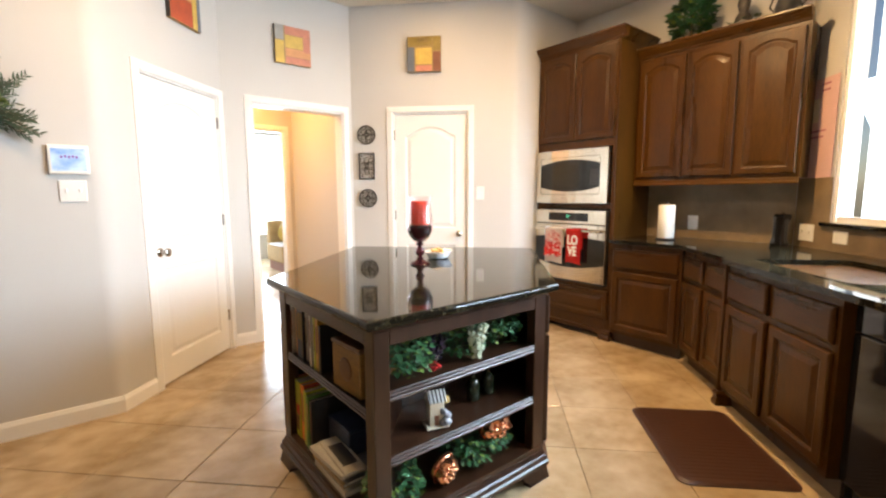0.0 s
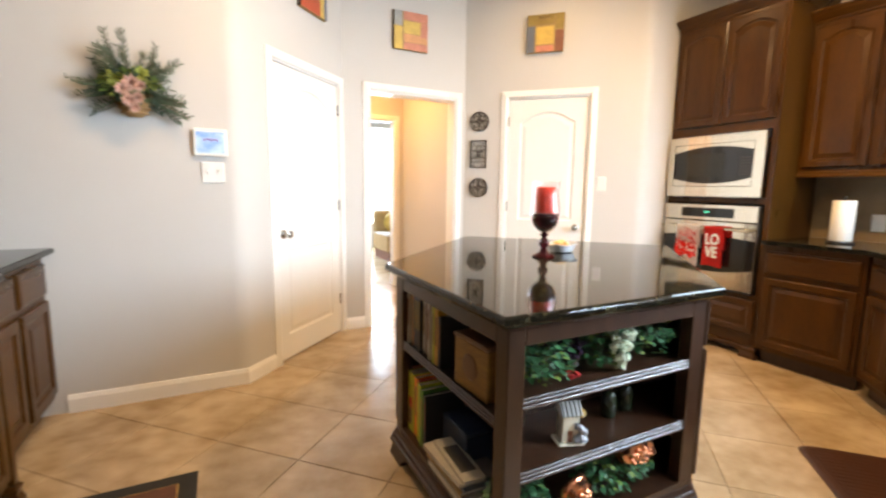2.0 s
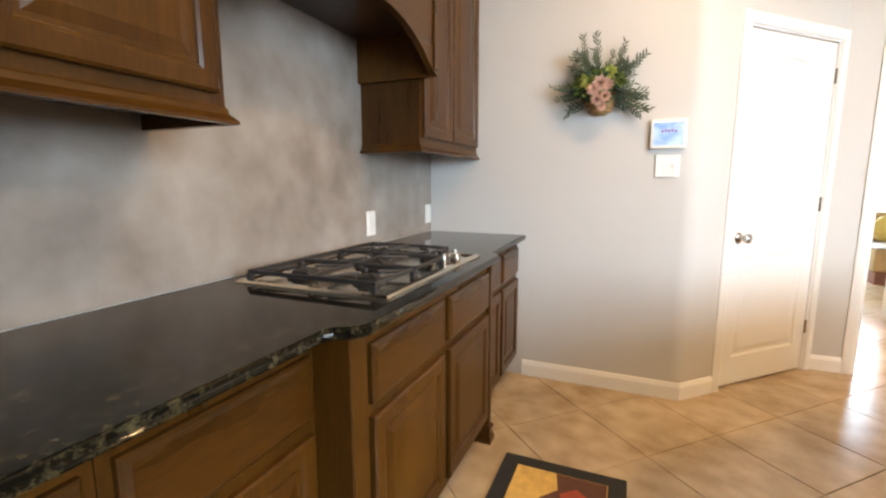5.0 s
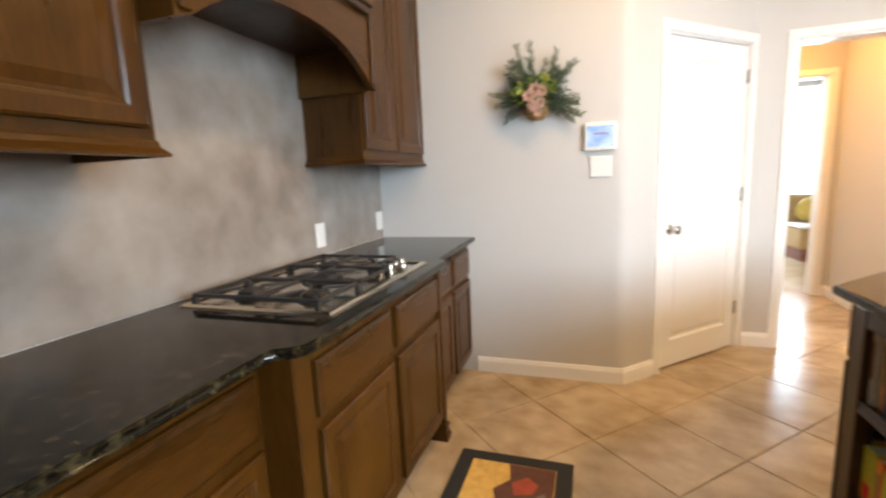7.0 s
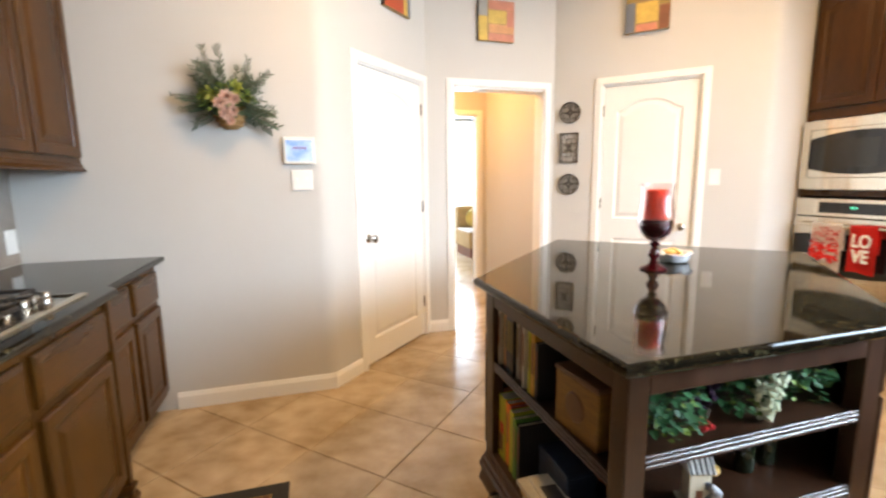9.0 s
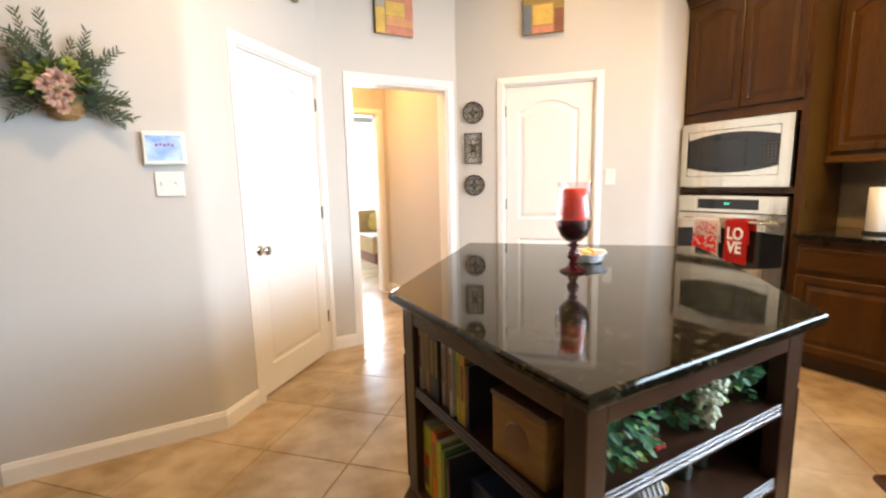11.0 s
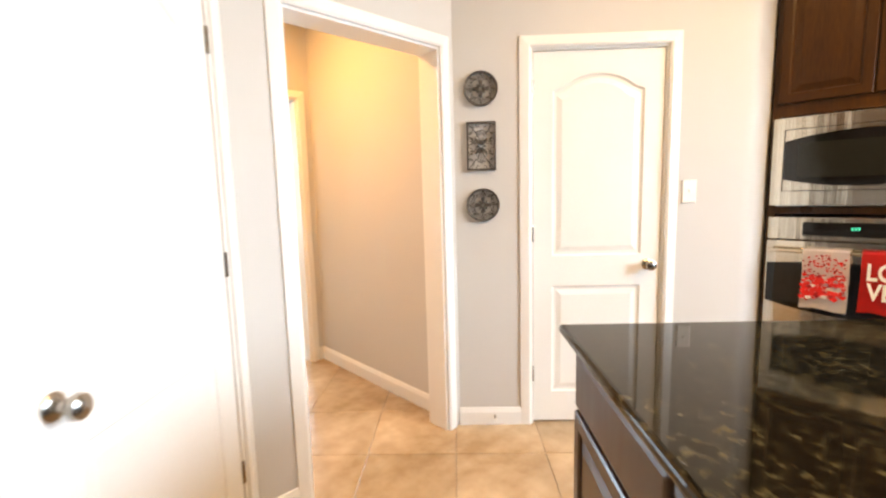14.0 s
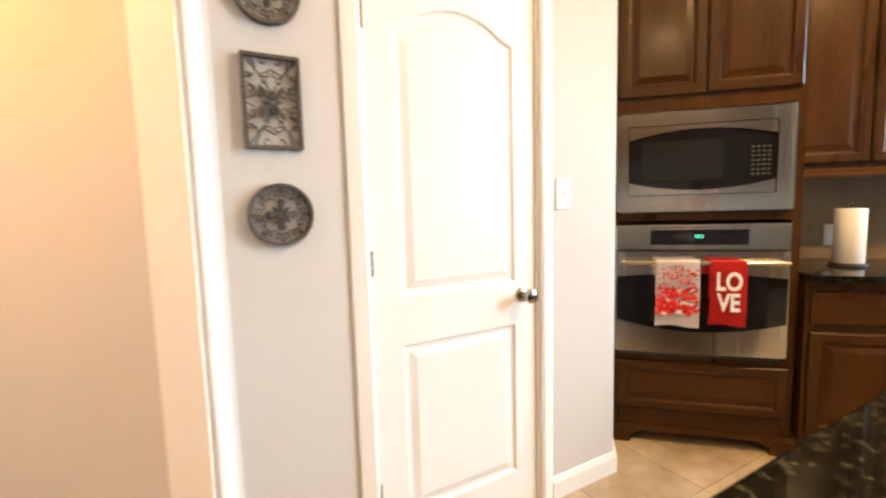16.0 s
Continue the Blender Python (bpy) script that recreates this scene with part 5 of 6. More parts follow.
def book(m, w, h, d, cover, label, spine_bars=True):
    """A book standing with its spine towards -x; w is its thickness along y."""
    t = thing("book", m, label, "book", "books")
    part("page_block", boxb(0.003, d - 0.004, 0.0025, w - 0.0025, 0.004, h - 0.004), M_PAGE, t)
    bm = bmesh.new()
    box(bm, 0, d, 0, 0.0022, 0, h)
    box(bm, 0, d, w - 0.0022, w, 0, h)
    box(bm, -0.0015, 0.0, 0, w, 0, h)
    part("cover", bm, cover, t)
    if spine_bars:
        part("spine_title", boxb(-0.0022, -0.0016, w * 0.25, w * 0.75, h * 0.35, h * 0.85), rng_b.choice((P["olive"], P["brown"], P["tan"])), t, "title bar on the spine")
    return t


rng_b = random.Random(21)
C = {k: paint("cover_" + k, c, 0.4) for k, c in dict(white=(0.46, 0.42, 0.34), black=(0.015, 0.016, 0.02), navy=(0.02, 0.035, 0.07), tan=(0.36, 0.24, 0.10), green=(0.08, 0.22, 0.03), lime=(0.42, 0.45, 0.03), orange=(0.75, 0.20, 0.02),
                                                    red=(0.5, 0.03, 0.02), teal=(0.04, 0.18, 0.22), yellow=(0.72, 0.48, 0.05), grey=(0.20, 0.21, 0.22), brown=(0.14, 0.065, 0.025), rose=(0.12, 0.06, 0.055), mustard=(0.50, 0.27, 0.03)).items()}
ZS = 0.560
# the last cover is black to paint the shaded gap before the wooden box
y = -1.135
for w, h, col, words in ((0.030, 0.240, "white", "white"), (0.022, 0.235, "white", "cream white"), (0.028, 0.245, "tan", "tan"), (0.012, 0.24, "orange", "orange"), (0.048, 0.245, "navy", "dark navy"), (0.026, 0.25, "black", "black"),
                         (0.020, 0.235, "white", "white"), (0.050, 0.235, "rose", "dark rose patterned"), (0.018, 0.24, "white", "white"), (0.022, 0.225, "teal", "teal"), (0.014, 0.235, "lime", "lime green"),
                         (0.026, 0.225, "mustard", "mustard yellow"), (0.018, 0.20, "black", "black")):
    y -= w + 0.003
    book(pose(2.157 + rng_b.uniform(0, 0.022), y, ZS, 0, 0, rng_b.uniform(-2, 2)), w, h, 0.17, C[col], words + " cookbook standing upright on the island shelf")
t = thing("wooden_box", pose(2.165, -1.832, ZS, 0, 0, 3), "brown wooden recipe box with a carved front", "box")
body = part("body", boxb(0, 0.16, 0, 0.20, 0, 0.172, 0.004), mat("box_wood", (0.28, 0.14, 0.025), 0.45, base2=(0.16, 0.075, 0.015), scale=5, fine=30, stretch=(1, 1, 6), bump=0.05), t)
part("lid", boxb(-0.003, 0.163, -0.003, 0.203, 0.1725, 0.187, 0.003), C["brown"], t)
bm = bmesh.new()
lathe(bm, [(0.045, 0.0), (0.04, 0.004), (0.02, 0.005)], 18)
bmesh.ops.transform(bm, matrix=Matrix.Translation((-0.0005, 0.10, 0.09)) @ Matrix.Rotation(radians(-90), 4, "Y"), verts=bm.verts)
part("medallion", bm, C["brown"], body, "dark carved medallion")
y = -1.125
for w, h, col, words in ((0.022, 0.27, "orange", "orange"), (0.016, 0.265, "white", "white"), (0.062, 0.275, "lime", "lime yellow"), (0.028, 0.27, "orange", "orange red"), (0.016, 0.265, "red", "red"), (0.034, 0.26, "lime", "lime green"),
                         (0.026, 0.25, "green", "green"), (0.022, 0.235, "black", "black")):
    y -= w + 0.003
    bk = book(pose(2.157 + rng_b.uniform(0, 0.015), y, 0.151, 0, 0, rng_b.uniform(-1.5, 1.5)), w, h, 0.18, C[col], words + " book standing upright on the island's lower shelf", col not in ("lime",))
    if w > 0.05:
        part("cover_print", boxb(-0.0023, -0.0016, 0.012, 0.050, 0.11, 0.16), C["red"], bk, "red printed patch")
        part("cover_print", boxb(-0.0024, -0.0017, 0.020, 0.056, 0.03, 0.105), C["brown"], bk, "dark printed patch")
t = thing("storage_tin", pose(2.23, -1.60, 0.151), "dark blue box standing behind the magazines", "box")
part("body", boxb(0, 0.12, 0, 0.20, 0, 0.15, 0.006, 2), C["navy"], t)
part("lid", boxb(-0.002, 0.122, -0.002, 0.202, 0.1505, 0.166, 0.004), C["navy"], t)
zz = 0.151
for k, (h, col) in enumerate(((0.022, "white"), (0.018, "tan"), (0.015, "grey"), (0.018, "white"), (0.016, "white"))):
    bk = book(pose(2.135 + 0.006 * (k % 3), -1.745 + 0.02 * (k % 2), zz + h, -90, 0, 7 * math.sin(3 * k)), h, 0.28, 0.085 if k > 2 else 0.17, C[col], "magazine lying flat in a stack on the lower shelf", False)
    zz += h + 0.0015
part("photo", boxb(0.012, 0.072, -0.0006, -0.0001, 0.05, 0.22), P["black"], bk, "dark cover photograph")

# ---- things on the island ----
M_CLEAR = bpy.data.materials.new("clear_glass")
M_CLEAR.use_nodes = True
principled(M_CLEAR).inputs["Transmission Weight"].default_value = 1
principled(M_CLEAR).inputs["Roughness"].default_value = 0.02
principled(M_CLEAR).inputs["Base Color"].default_value = (1.0, 0.90, 0.90, 1)
M_REDGL = bpy.data.materials.new("ruby_glass")
M_REDGL.use_nodes = True
principled(M_REDGL).inputs["Transmission Weight"].default_value = 0.75
principled(M_REDGL).inputs["Base Color"].default_value = (0.09, 0.003, 0.006, 1)
principled(M_REDGL).inputs["Roughness"].default_value = 0.03
M_WAX = mat("red_wax", (0.80, 0.06, 0.025), 0.35, var=0.12, scale=10, bump=0.02)
principled(M_WAX).inputs["Subsurface Weight"].default_value = 0.15
t = thing("candle_goblet", pose(2.895, -1.190, IT), "tall ruby glass goblet holding a red pillar candle", "candle holder")
bm = bmesh.new()
lathe(bm, [(0.056, 0.0), (0.058, 0.004), (0.054, 0.009), (0.030, 0.020), (0.018, 0.030), (0.022, 0.036), (0.014, 0.043)], 28)
part("foot", bm, M_REDGL, t, smooth=True)
bm = bmesh.new()
lathe(bm, [(0.012, 0.0435), (0.024, 0.058), (0.027, 0.070), (0.021, 0.088), (0.011, 0.102), (0.022, 0.110), (0.024, 0.117), (0.012, 0.124)], 24)
part("stem", bm, M_REDGL, t, smooth=True)
bm = bmesh.new()
prof = [(0.012, 0.1245), (0.032, 0.132), (0.056, 0.155), (0.072, 0.190), (0.0745, 0.215), (0.071, 0.255), (0.065, 0.300), (0.062, 0.340), (0.069, 0.378)]
lathe(bm, prof + [(r - 0.0025, h) for r, h in prof[::-1][:-1]] + [(0.008, 0.128)], 32)
part("bowl", bm, M_CLEAR, t, "clear glass bowl", smooth=True)
bm = bmesh.new()
lathe(bm, [(0.010, 0.131), (0.028, 0.137), (0.051, 0.158), (0.0655, 0.190), (0.0675, 0.214), (0.062, 0.222), (0.02, 0.2222)], 28)
part("wine_dark_base", bm, mat("dark_ruby", (0.055, 0.004, 0.012), 0.12, var=0.2, bump=0), t, "dark red lower half", smooth=True)
bm = bmesh.new()
lathe(bm, [(0.047, 0.2225), (0.049, 0.23), (0.048, 0.345), (0.043, 0.352), (0.02, 0.348)], 28)
candle = part("candle", bm, M_WAX, t, "red pillar candle", smooth=True)
bm = bmesh.new()
tube(bm, [(0, 0, 0.346), (0.001, 0, 0.358), (0.004, 0, 0.364)], 0.0012, 5)
part("wick", bm, P["black"], candle)

t = thing("sweet_dish", pose(3.125, -1.065, IT, 0, 0, 30) @ Matrix.Diagonal((1.12, 1.12, 1.05, 1)), "clear plastic tray of wrapped sweets and biscuits", "dish")
M_FOIL = mat("clear_wrap", (0.75, 0.75, 0.76), 0.18, metal=0.35, var=0.15, scale=30, fine=80, bump=0.5, dist=0.01)
M_BISC = paint("biscuit", (0.62, 0.36, 0.10), 0.7)
bm = bmesh.new()
n = 26
loops(bm, [[(r * math.cos(2 * math.pi * k / n) * (1.15 + 0.03 * math.sin(9 * k)), r * math.sin(2 * math.pi * k / n) * (0.85 + 0.04 * math.cos(7 * k)), z + 0.003 * math.sin(5 * k)) for k in range(n)]
           for r, z in ((0.05, 0.004), (0.062, 0.006), (0.078, 0.036), (0.088, 0.042), (0.086, 0.045), (0.074, 0.038), (0.058, 0.010))])
tray = part("tray", bm, M_FOIL, t)
rng = random.Random(9)
for k in range(13):
    a, q = rng.uniform(0, 6.28), rng.uniform(0, 0.055)
    bm = bmesh.new()
    lathe(bm, [(0.004, 0), (0.018, 0.003), (0.021, 0.009), (0.017, 0.014), (0.004, 0.016)], 10)
    bmesh.ops.transform(bm, matrix=pose(q * math.cos(a), 0.75 * q * math.sin(a), 0.014 + 0.0026 * k, rng.uniform(-25, 25), rng.uniform(-25, 25)), verts=bm.verts)
    part("biscuit", bm, rng.choice((M_BISC, M_BISC, M_FOIL, P["pink"], P["yellow"])), tray, smooth=True)

# ---- counter by the oven ----
t = thing("paper_towels", pose(5.25, -1.455, TOPZ), "white paper towel roll on an upright dark holder", "paper towels")
bm = bmesh.new()
lathe(bm, [(0.075, 0), (0.078, 0.004), (0.076, 0.012), (0.02, 0.016)], 24)
part("base", bm, M_IRON, t, smooth=True)
bm = bmesh.new()
lathe(bm, [(0.020, 0.0165), (0.062, 0.0165), (0.064, 0.019), (0.064, 0.288), (0.062, 0.291), (0.020, 0.291)], 28)
part("roll", bm, mat("paper", (0.80, 0.77, 0.70), 0.9, var=0.03, scale=20, fine=200, bump=0.2), t, smooth=True)
bm = bmesh.new()
lathe(bm, [(0.006, 0.2915), (0.006, 0.305), (0.010, 0.309), (0.010, 0.316), (0.003, 0.32)], 12)
part("post", bm, M_IRON, t, smooth=True)
v = F_SINK @ Vector((0.10, -0.16, 0))
t = thing("can_opener", pose(v.x, v.y, TOPZ, 0, 0, 60), "black upright electric can opener with a chrome lever", "can opener")
bm = bmesh.new()
loops(bm, [[(a * (0.045 - q), b * (0.035 - q) - s, z) for a, b in ((-1, -1), (1, -1), (1, 1), (-1, 1))] for z, q, s in ((0, 0, 0), (0.02, 0.0, 0), (0.06, 0.008, 0), (0.16, 0.008, 0.004), (0.215, 0.0, 0.012), (0.235, 0.008, 0.012))])
part("body", bm, M_BLACKGL, t)
bm = bmesh.new()
tube(bm, [(-0.03, -0.05, 0.205), (0.0, -0.056, 0.225), (0.045, -0.056, 0.24)], 0.008, 8)
part("lever", bm, M_STEEL, t, "chrome lever", smooth=True)

# pink poster on the wall beside the window
t = thing("poster", F_SINK, "pink paper poster with printed lines beside the window", "poster")
M_PINK = mat("pink_paper", (0.62, 0.40, 0.38), 0.8, var=0.04, scale=5, bump=0.03)
sheet = part("sheet", boxb(0.02, 0.325, -0.0105, -0.0085, 1.40, 2.07), M_PINK, t)
M_MAUVE = paint("mauve_print", (0.34, 0.12, 0.16), 0.8)
for z, a, b in ((2.03, 0.17, 0.25), (1.99, 0.17, 0.25), (1.72, 0.05, 0.24), (1.68, 0.07, 0.22)):
    part("printed_line", boxb(a, b, -0.0112, -0.0106, z - 0.008, z + 0.006), M_MAUVE, sheet)
part("printed_shape", boxb(0.07, 0.16, -0.0112, -0.0106, 1.78, 1.94, 0.0), paint("pale_print", (0.70, 0.58, 0.40), 0.8), sheet)

# ---- on top of the wall cabinets ----
rng = random.Random(31)
t = thing("ivy_topiary", pose(5.40, -1.50, 2.432), "bushy green ivy topiary on top of the wall cabinet", "artificial plant")
bm = bmesh.new()
lathe(bm, [(0.05, 0), (0.065, 0.01), (0.075, 0.10), (0.078, 0.11), (0.06, 0.112)], 18)
part("pot", bm, M_DARKMET, t, smooth=True)


def topi(g):
    a, b = g.uniform(0, 6.28), g.uniform(-0.9, 1.4)
    r = g.uniform(0.10, 0.165)
    return (0.75 * r * math.cos(a) * math.cos(b), r * math.sin(a) * math.cos(b) * 1.05, 0.27 + r * math.sin(b) * 1.05), (math.cos(a), math.sin(a), 0.2)


part("crown", leaves(rng, 700, 0.05, topi), M_LEAF, t)
part("crown", leaves(rng, 110, 0.045, topi), M_LEAFL, t, "pale new leaves")
part("stem", tube(bmesh.new(), [(0, 0, 0.10), (0.005, 0.004, 0.2), (0, 0, 0.3)], 0.012, 7), M_STEM, t)
ivy(5.36, -1.92, 2.432, 0.09, 0.13, 0.17, 40, 0.045, M_LEAFG, "dusty green ivy spray on top of the wall cabinet", 41)
bm = bmesh.new()
lathe(bm, [(0.06, 0), (0.062, 0.02), (0.045, 0.04), (0.06, 0.10), (0.055, 0.17), (0.03, 0.21), (0.035, 0.235), (0.045, 0.27), (0.035, 0.31), (0.01, 0.325)], 18)
solo("figurine", bm, M_DARKMET, pose(5.42, -1.86, 2.432), "dark stone figurine on top of the wall cabinet", "figurine", smooth=True)
t = thing("urn", pose(5.40, -2.14, 2.432), "dark bronze urn on top of the wall cabinet", "urn")
bm = bmesh.new()
lathe(bm, [(0.04, 0), (0.045, 0.015), (0.02, 0.04), (0.065, 0.10), (0.08, 0.16), (0.06, 0.22), (0.03, 0.25), (0.045, 0.27)], 20)
part("body", bm, M_IRON, t, smooth=True)
for sg in (-1, 1):
    part("handle", tube(bmesh.new(), [(0, sg * 0.07, 0.13), (0, sg * 0.11, 0.18), (0, sg * 0.09, 0.24), (0, sg * 0.045, 0.245)], 0.007, 6), M_IRON, t)

# ---- wall basket of dried flowers ----
t = thing("flower_basket", pose(1.055, -0.001, 1.60), "half-round wall basket of dried flowers and greenery", "flower basket")
M_WICK = mat("wicker", (0.42, 0.26, 0.10), 0.7, base2=(0.24, 0.13, 0.05), scale=30, fine=140, bump=0.5, stretch=(1, 1, 3))
bm = bmesh.new()
n = 14
prof = [(0.03, 0.0), (0.055, 0.02), (0.08, 0.06), (0.098, 0.105), (0.10, 0.11), (0.092, 0.108)]
loops(bm, [[(r * math.cos(math.pi + math.pi * k / n), 0.9 * r * math.sin(math.pi + math.pi * k / n) - 0.003, h) for k in range(n + 1)] for r, h in prof])
basket = part("basket", bm, M_WICK, t)
bm = bmesh.new()
for j, (r, h) in enumerate(((0.058, 0.02), (0.073, 0.045), (0.086, 0.07), (0.098, 0.097), (0.103, 0.11))):
    tube(bm, [((r + 0.002 * (-1) ** (k + j)) * math.cos(math.pi + math.pi * k / 16), (r * 0.9 + 0.003) * math.sin(math.pi + math.pi * k / 16) - 0.003, h) for k in range(17)], 0.006, 5)
part("weave", bm, M_WICK, basket)
rng = random.Random(7)
bm = bmesh.new()
bl = bmesh.new()
for k in range(64):
    a = radians(rng.uniform(-32, 212))
    L = rng.uniform(0.19, 0.32) * (0.72 + 0.28 * abs(math.sin(a)))
    o = Vector((rng.uniform(-0.05, 0.05), -0.05, 0.12))
    d = Vector((math.cos(a), -rng.uniform(0.02, 0.35), math.sin(a) * 0.98 + 0.05))
    pts = [o + d * (L * s) + Vector((0, 0.03 * s, -0.05 * s * s * abs(math.cos(a)))) for s in (0, 0.33, 0.66, 1)]
    pts = [Vector((p.x, min(p.y, -0.006), p.z)) for p in pts]
    tube(bm, [tuple(p) for p in pts], 0.0016, 4)
    for s in range(int(L * 75)):
        q = s / (L * 75)
        p = pts[0].lerp(pts[3], 0.2 + 0.8 * q)
        side = Vector((-d.z, rng.uniform(-0.6, 0.2), d.x)) * (1 if s % 2 else -1)
        leaf(bl, p, d * 0.9 + side * 0.6, Vector((0, -1, 0.2)), rng.uniform(0.022, 0.045), False)
part("stalk", bm, M_STEM, t)
part("greenery", bl, M_LEAFG, t, "grey-green leafy sprigs")


def wr(g):
    a = g.uniform(0, 6.28)
    r = g.random() ** 0.5
    return (0.13 * r * math.cos(a), -0.06 - 0.06 * g.random(), 0.15 + 0.07 * r * math.sin(a)), (math.cos(a), -0.8, math.sin(a))


part("foliage", leaves(rng, 110, 0.04, wr), M_LEAFL, t, "yellow-green leaves")
part("foliage", leaves(rng, 80, 0.04, wr), M_LEAFG, t)


def bloom(c, r, m, label):
    bm = bmesh.new()
    for ring in range(4):
        for k in range(5 + ring):
            a = 2 * math.pi * k / (5 + ring) + ring
            d = Vector((math.cos(a) * (0.25 + 0.28 * ring), -1 + 0.2 * ring, math.sin(a) * (0.25 + 0.28 * ring)))
            leaf(bm, Vector(c), d, Vector((math.cos(a), -0.2, math.sin(a))), r * (0.8 + 0.1 * ring))
    part("bloom", bm, m, t, label)


M_ROSE = mat("dried_rose", (0.62, 0.40, 0.32), 0.7, var=0.15, scale=25, bump=0.05)
M_LIME = mat("lime_bloom", (0.45, 0.47, 0.10), 0.7, var=0.2, scale=25, bump=0.05)
for c, r, m, l in (((-0.01, -0.125, 0.07), 0.034, M_ROSE, "dusty pink bloom"), ((0.03, -0.12, 0.085), 0.034, M_ROSE, "dusty pink bloom"), ((0.015, -0.115, 0.035), 0.028, M_ROSE, "dusty pink bloom"), ((0.005, -0.115, 0.155), 0.045, M_ROSE, "dusty pink bloom"), ((-0.035, -0.12, 0.125), 0.035, M_ROSE, "dusty pink bloom"), ((0.042, -0.115, 0.145), 0.034, M_ROSE, "dusty pink bloom"),
                   ((0.0, -0.13, 0.10), 0.03, M_ROSE, "dusty pink bloom"), ((-0.065, -0.09, 0.175), 0.05, M_LIME, "lime green bloom"), ((0.045, -0.09, 0.205), 0.048, M_LIME, "lime green bloom"),
                   ((-0.115, -0.07, 0.165), 0.035, M_LIME, "lime green bloom"), ((0.09, -0.08, 0.16), 0.036, M_LIME, "lime green bloom")):
    bloom(c, r, m, l)

# ---- mats ----
M_MATB = mat("brown_mat", (0.060, 0.020, 0.010), 0.42, base2=(0.035, 0.012, 0.007), scale=8, fine=60, stretch=(1, 8, 1), bump=0.25)
t = thing("kitchen_mat", pose(3.875, -2.345, 0, 0, 0, 45), "dark brown cushioned floor mat in front of the sink", "mat")
bm = bmesh.new()


def rounded(hx, hy, r, n=5):
    out = []
    for cx, cy, a0 in ((hx - r, hy - r, 0), (-hx + r, hy - r, 90), (-hx + r, -hy + r, 180), (hx - r, -hy + r, 270)):
        out += [(cx + r * math.cos(radians(a0 + 90 * k / n)), cy + r * math.sin(radians(a0 + 90 * k / n))) for k in range(n + 1)]
    return out


loops(bm, [[(x, y, z) for x, y in rounded(0.365 - e, 0.265 - e, 0.05)] for z, e in ((0.0005, 0), (0.006, 0.0), (0.014, 0.012), (0.015, 0.02))])
part("pad", bm, M_MATB, t)
for k in range(22):
    x = -0.32 + 0.03 * k
    part("rib", boxb(x, x + 0.016, -0.225, 0.225, 0.0151, 0.0166, 0.0012), M_MATB, t)
t = thing("kitchen_rug", pose(1.045, -1.33, 0), "black bordered rug with a yellow and brown picture", "rug")
M_RUGK = mat("black_rug", (0.018, 0.018, 0.018), 0.95, var=0.3, scale=40, fine=500, bump=0.4)
part("rug_body", boxb(-0.255, 0.255, -0.445, 0.445, 0.0005, 0.011, 0.003), M_RUGK, t)
rug = {k: mat("rug_" + k, c, 0.95, var=0.2, scale=30, fine=500, bump=0.4) for k, c in dict(yellow=(0.60, 0.38, 0.10), brown=(0.10, 0.04, 0.025), red=(0.32, 0.06, 0.03), grey=(0.16, 0.13, 0.12)).items()}
field = part("field", boxb(-0.185, 0.185, -0.375, 0.375, 0.0111, 0.0122), rug["yellow"], t, "yellow ground of the rug")
bm = bmesh.new()
pts = [(-0.02, 0.372), (0.182, 0.372), (0.182, 0.12), (0.11, 0.07), (0.06, 0.16), (-0.03, 0.10), (-0.06, 0.20), (0.0, 0.27)]
prism(bm, pts[::-1], 0.0123, 0.0131)
part("motif", bm, rug["brown"], field, "dark brown woven motif")
part("motif", prism(bmesh.new(), [(0.03, 0.18), (0.10, 0.20), (0.12, 0.26), (0.07, 0.30), (0.01, 0.25)], 0.0132, 0.0138), rug["red"], field, "red woven motif")
part("motif", prism(bmesh.new(), [(0.10, 0.10), (0.16, 0.14), (0.15, 0.22), (0.12, 0.19)], 0.0132, 0.0138), rug["grey"], field)
part("motif", prism(bmesh.new(), [(-0.15, -0.30), (0.10, -0.32), (0.13, -0.1), (-0.05, -0.02), (-0.16, -0.12)], 0.0123, 0.0131), rug["brown"], field)

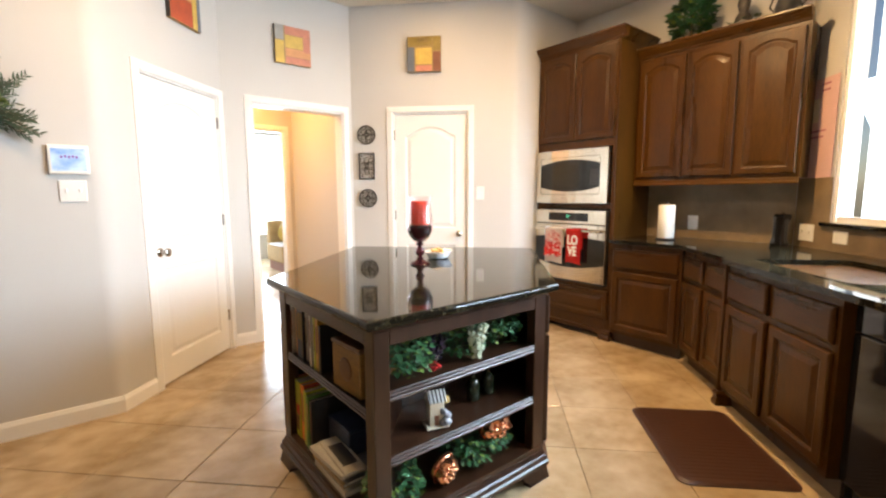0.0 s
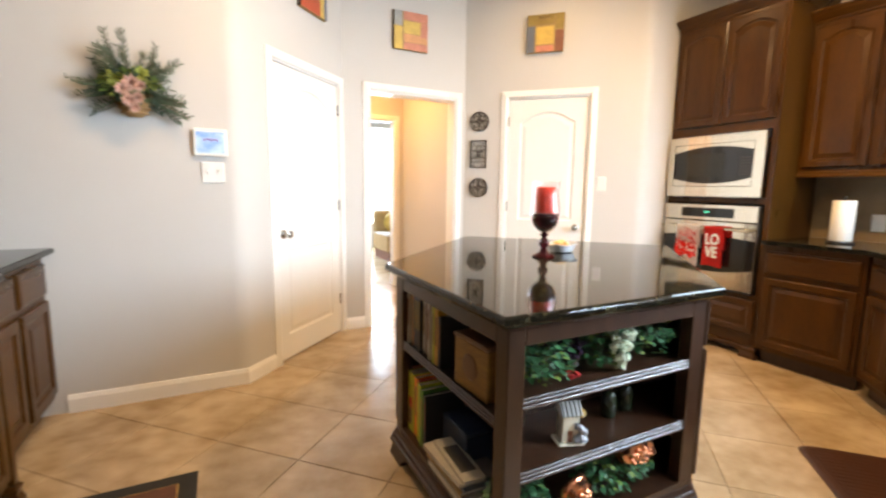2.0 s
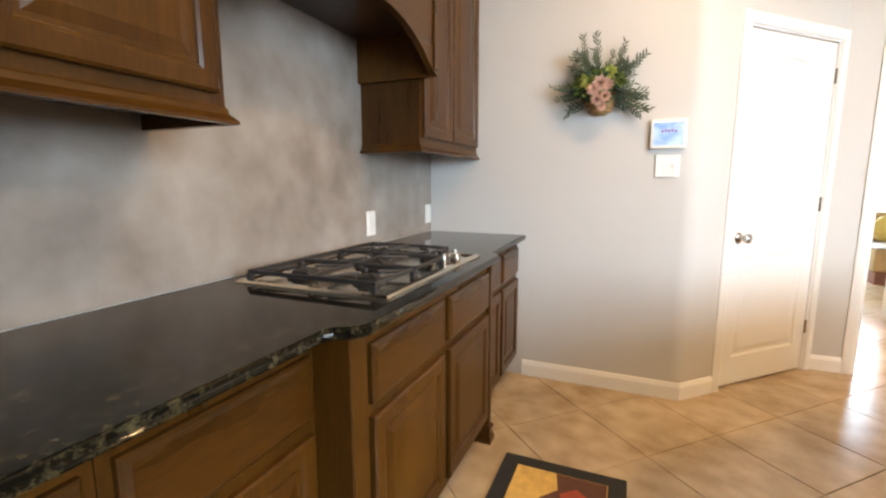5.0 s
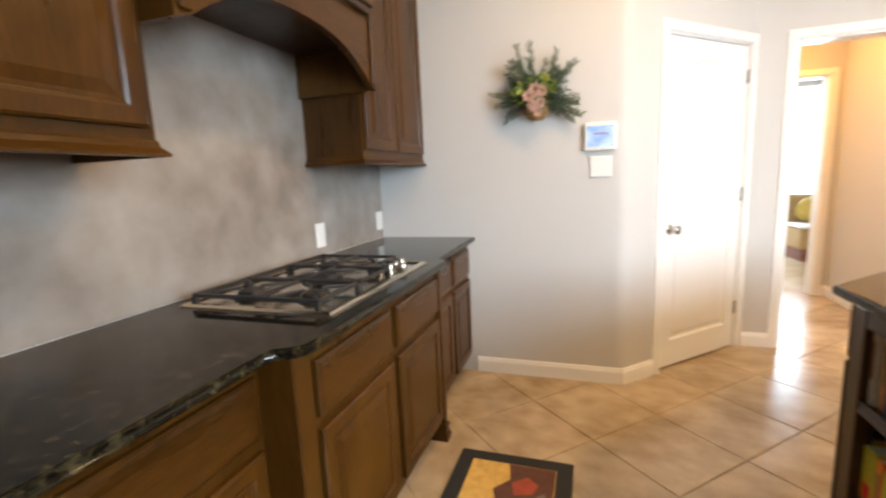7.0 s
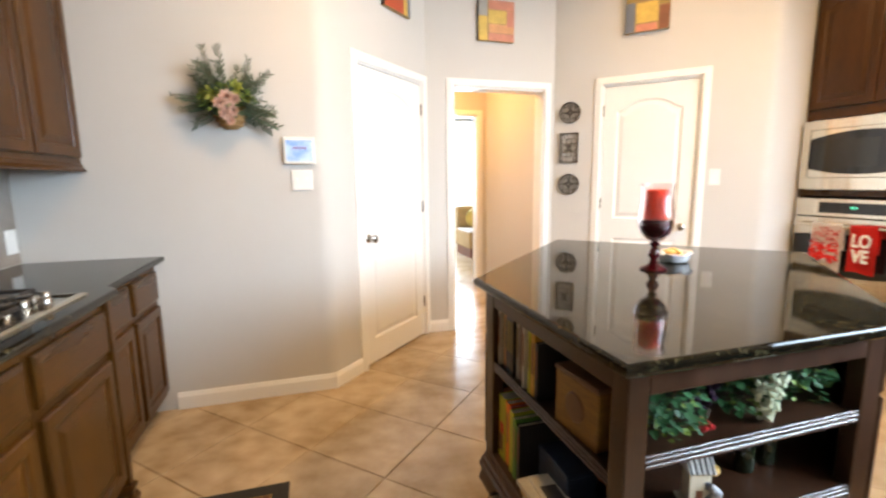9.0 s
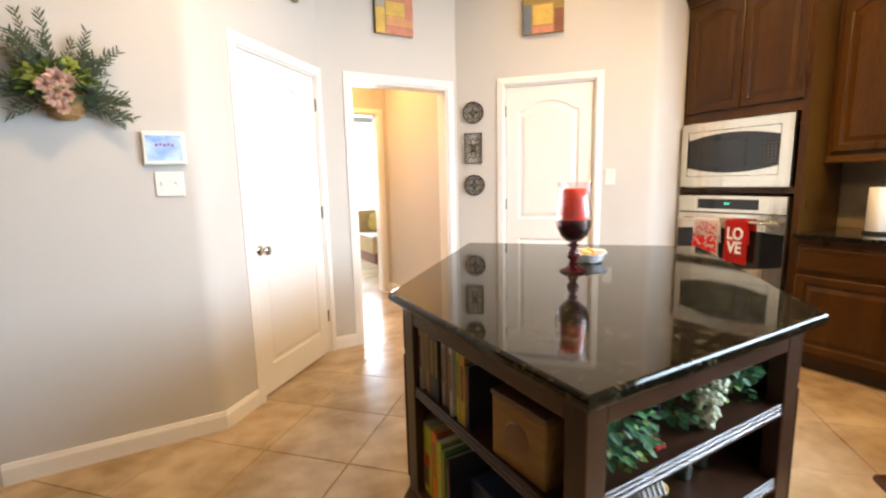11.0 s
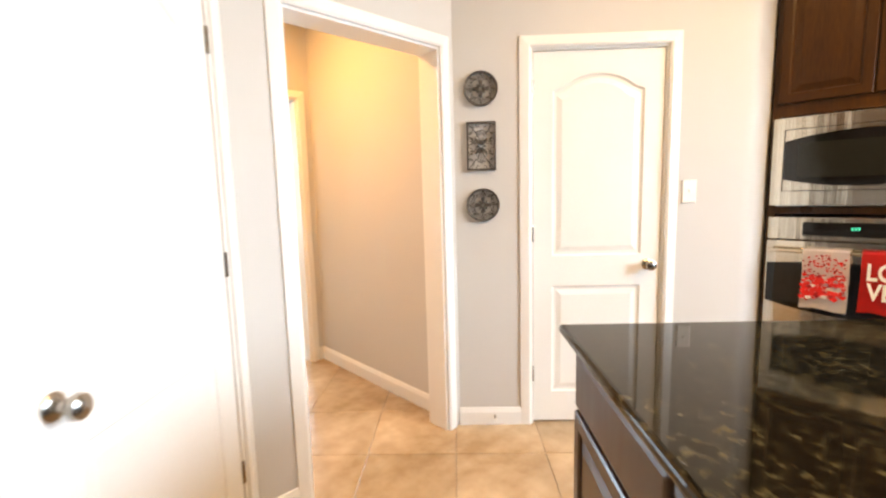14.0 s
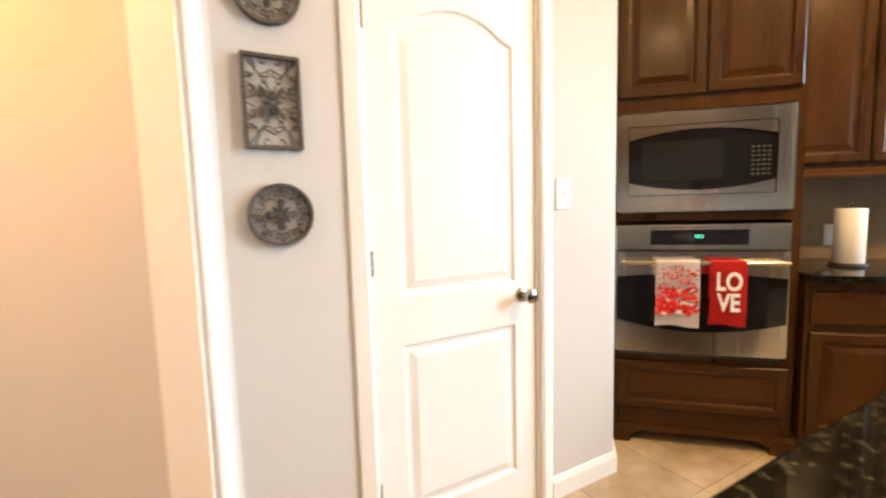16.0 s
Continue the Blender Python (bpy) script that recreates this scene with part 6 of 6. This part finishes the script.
# ---- far room furniture seen through the hall ----
t = thing("sofa", pose(3.95, 4.15, 0), "tan sofa with a white throw and a yellow cushion", "sofa")
M_SOFA = mat("tan_fabric", (0.42, 0.27, 0.12), 0.9, var=0.12, scale=10, fine=300, bump=0.3)
part("base", boxb(0.0, 1.4, 0.0, 0.8, 0.16, 0.44, 0.03, 3), M_SOFA, t)
part("backrest", boxb(0.0, 1.4, 0.62, 0.82, 0.445, 0.85, 0.04, 3), M_SOFA, t)
part("plinth", boxb(0.04, 1.36, 0.05, 0.78, 0.0, 0.158), P["brown"], t, "dark brown base")
part("throw", boxb(-0.01, 0.7, -0.015, 0.60, 0.442, 0.47, 0.01, 2), M_PALE, t, "white throw")
bm = bmesh.new()
bmesh.ops.create_uvsphere(bm, u_segments=16, v_segments=10, radius=0.2, matrix=pose(0.28, 0.42, 0.66, 20) @ Matrix.Diagonal((1, 0.45, 0.95, 1)))
part("cushion", bm, P["yellow"], t, "yellow cushion", smooth=True)

# ---- floor tiles, laid on the diagonal ----
TS = 0.457
G = 0.0035


def tile_mesh(name, w):
    bm = bmesh.new()
    h = w / 2
    loops(bm, [[(x, y, z) for x, y in ((-h, -h), (h, -h), (h, h), (-h, h))] for z, h in ((-0.0058, h), (-0.0015, h), (0.0, h - 0.0025))])
    return finish(name, bm, M_TILE)


tm = tile_mesh("tile", TS - G)
rest = bmesh.new()
rng = random.Random(3)
floor_ob = bpy.data.objects["floor"]
S_0, D_0 = 2.02, 2.68
for i in range(-40, 40):
    for j in range(-40, 40):
        s, d = S_0 * R2 + (i + 0.5) * TS, D_0 * R2 + (j + 0.5) * TS
        x, y = (s + d) * R2, (s - d) * R2
        if not (-0.3 < x < 5.9 and -6.9 < y < 6.5):
            continue
        if -3.6 < y < 3.0 and x < 5.6 and x + y < 6.9 and x - y < 7.6:
            ob = new("tile", tm)
            ob.matrix_world = pose(x, y, 0, rng.uniform(-0.05, 0.05), rng.uniform(-0.05, 0.05), 45 + 90 * rng.randrange(4))
            ob.parent = floor_ob
        else:
            h = (TS - G) / 2 / R2
            lo, hi = [rest.verts.new((x + a, y + b, -0.0058)) for a, b in ((h, 0), (0, h), (-h, 0), (0, -h))], [rest.verts.new((x + a, y + b, -0.0003)) for a, b in ((h, 0), (0, h), (-h, 0), (0, -h))]
            rest.faces.new(hi)
            for k in range(4):
                rest.faces.new((lo[k], lo[(k + 1) % 4], hi[(k + 1) % 4], hi[k]))
ob = part("far_tiles", rest, M_TILE, floor_ob)
tagged(ob, kind="stuff")
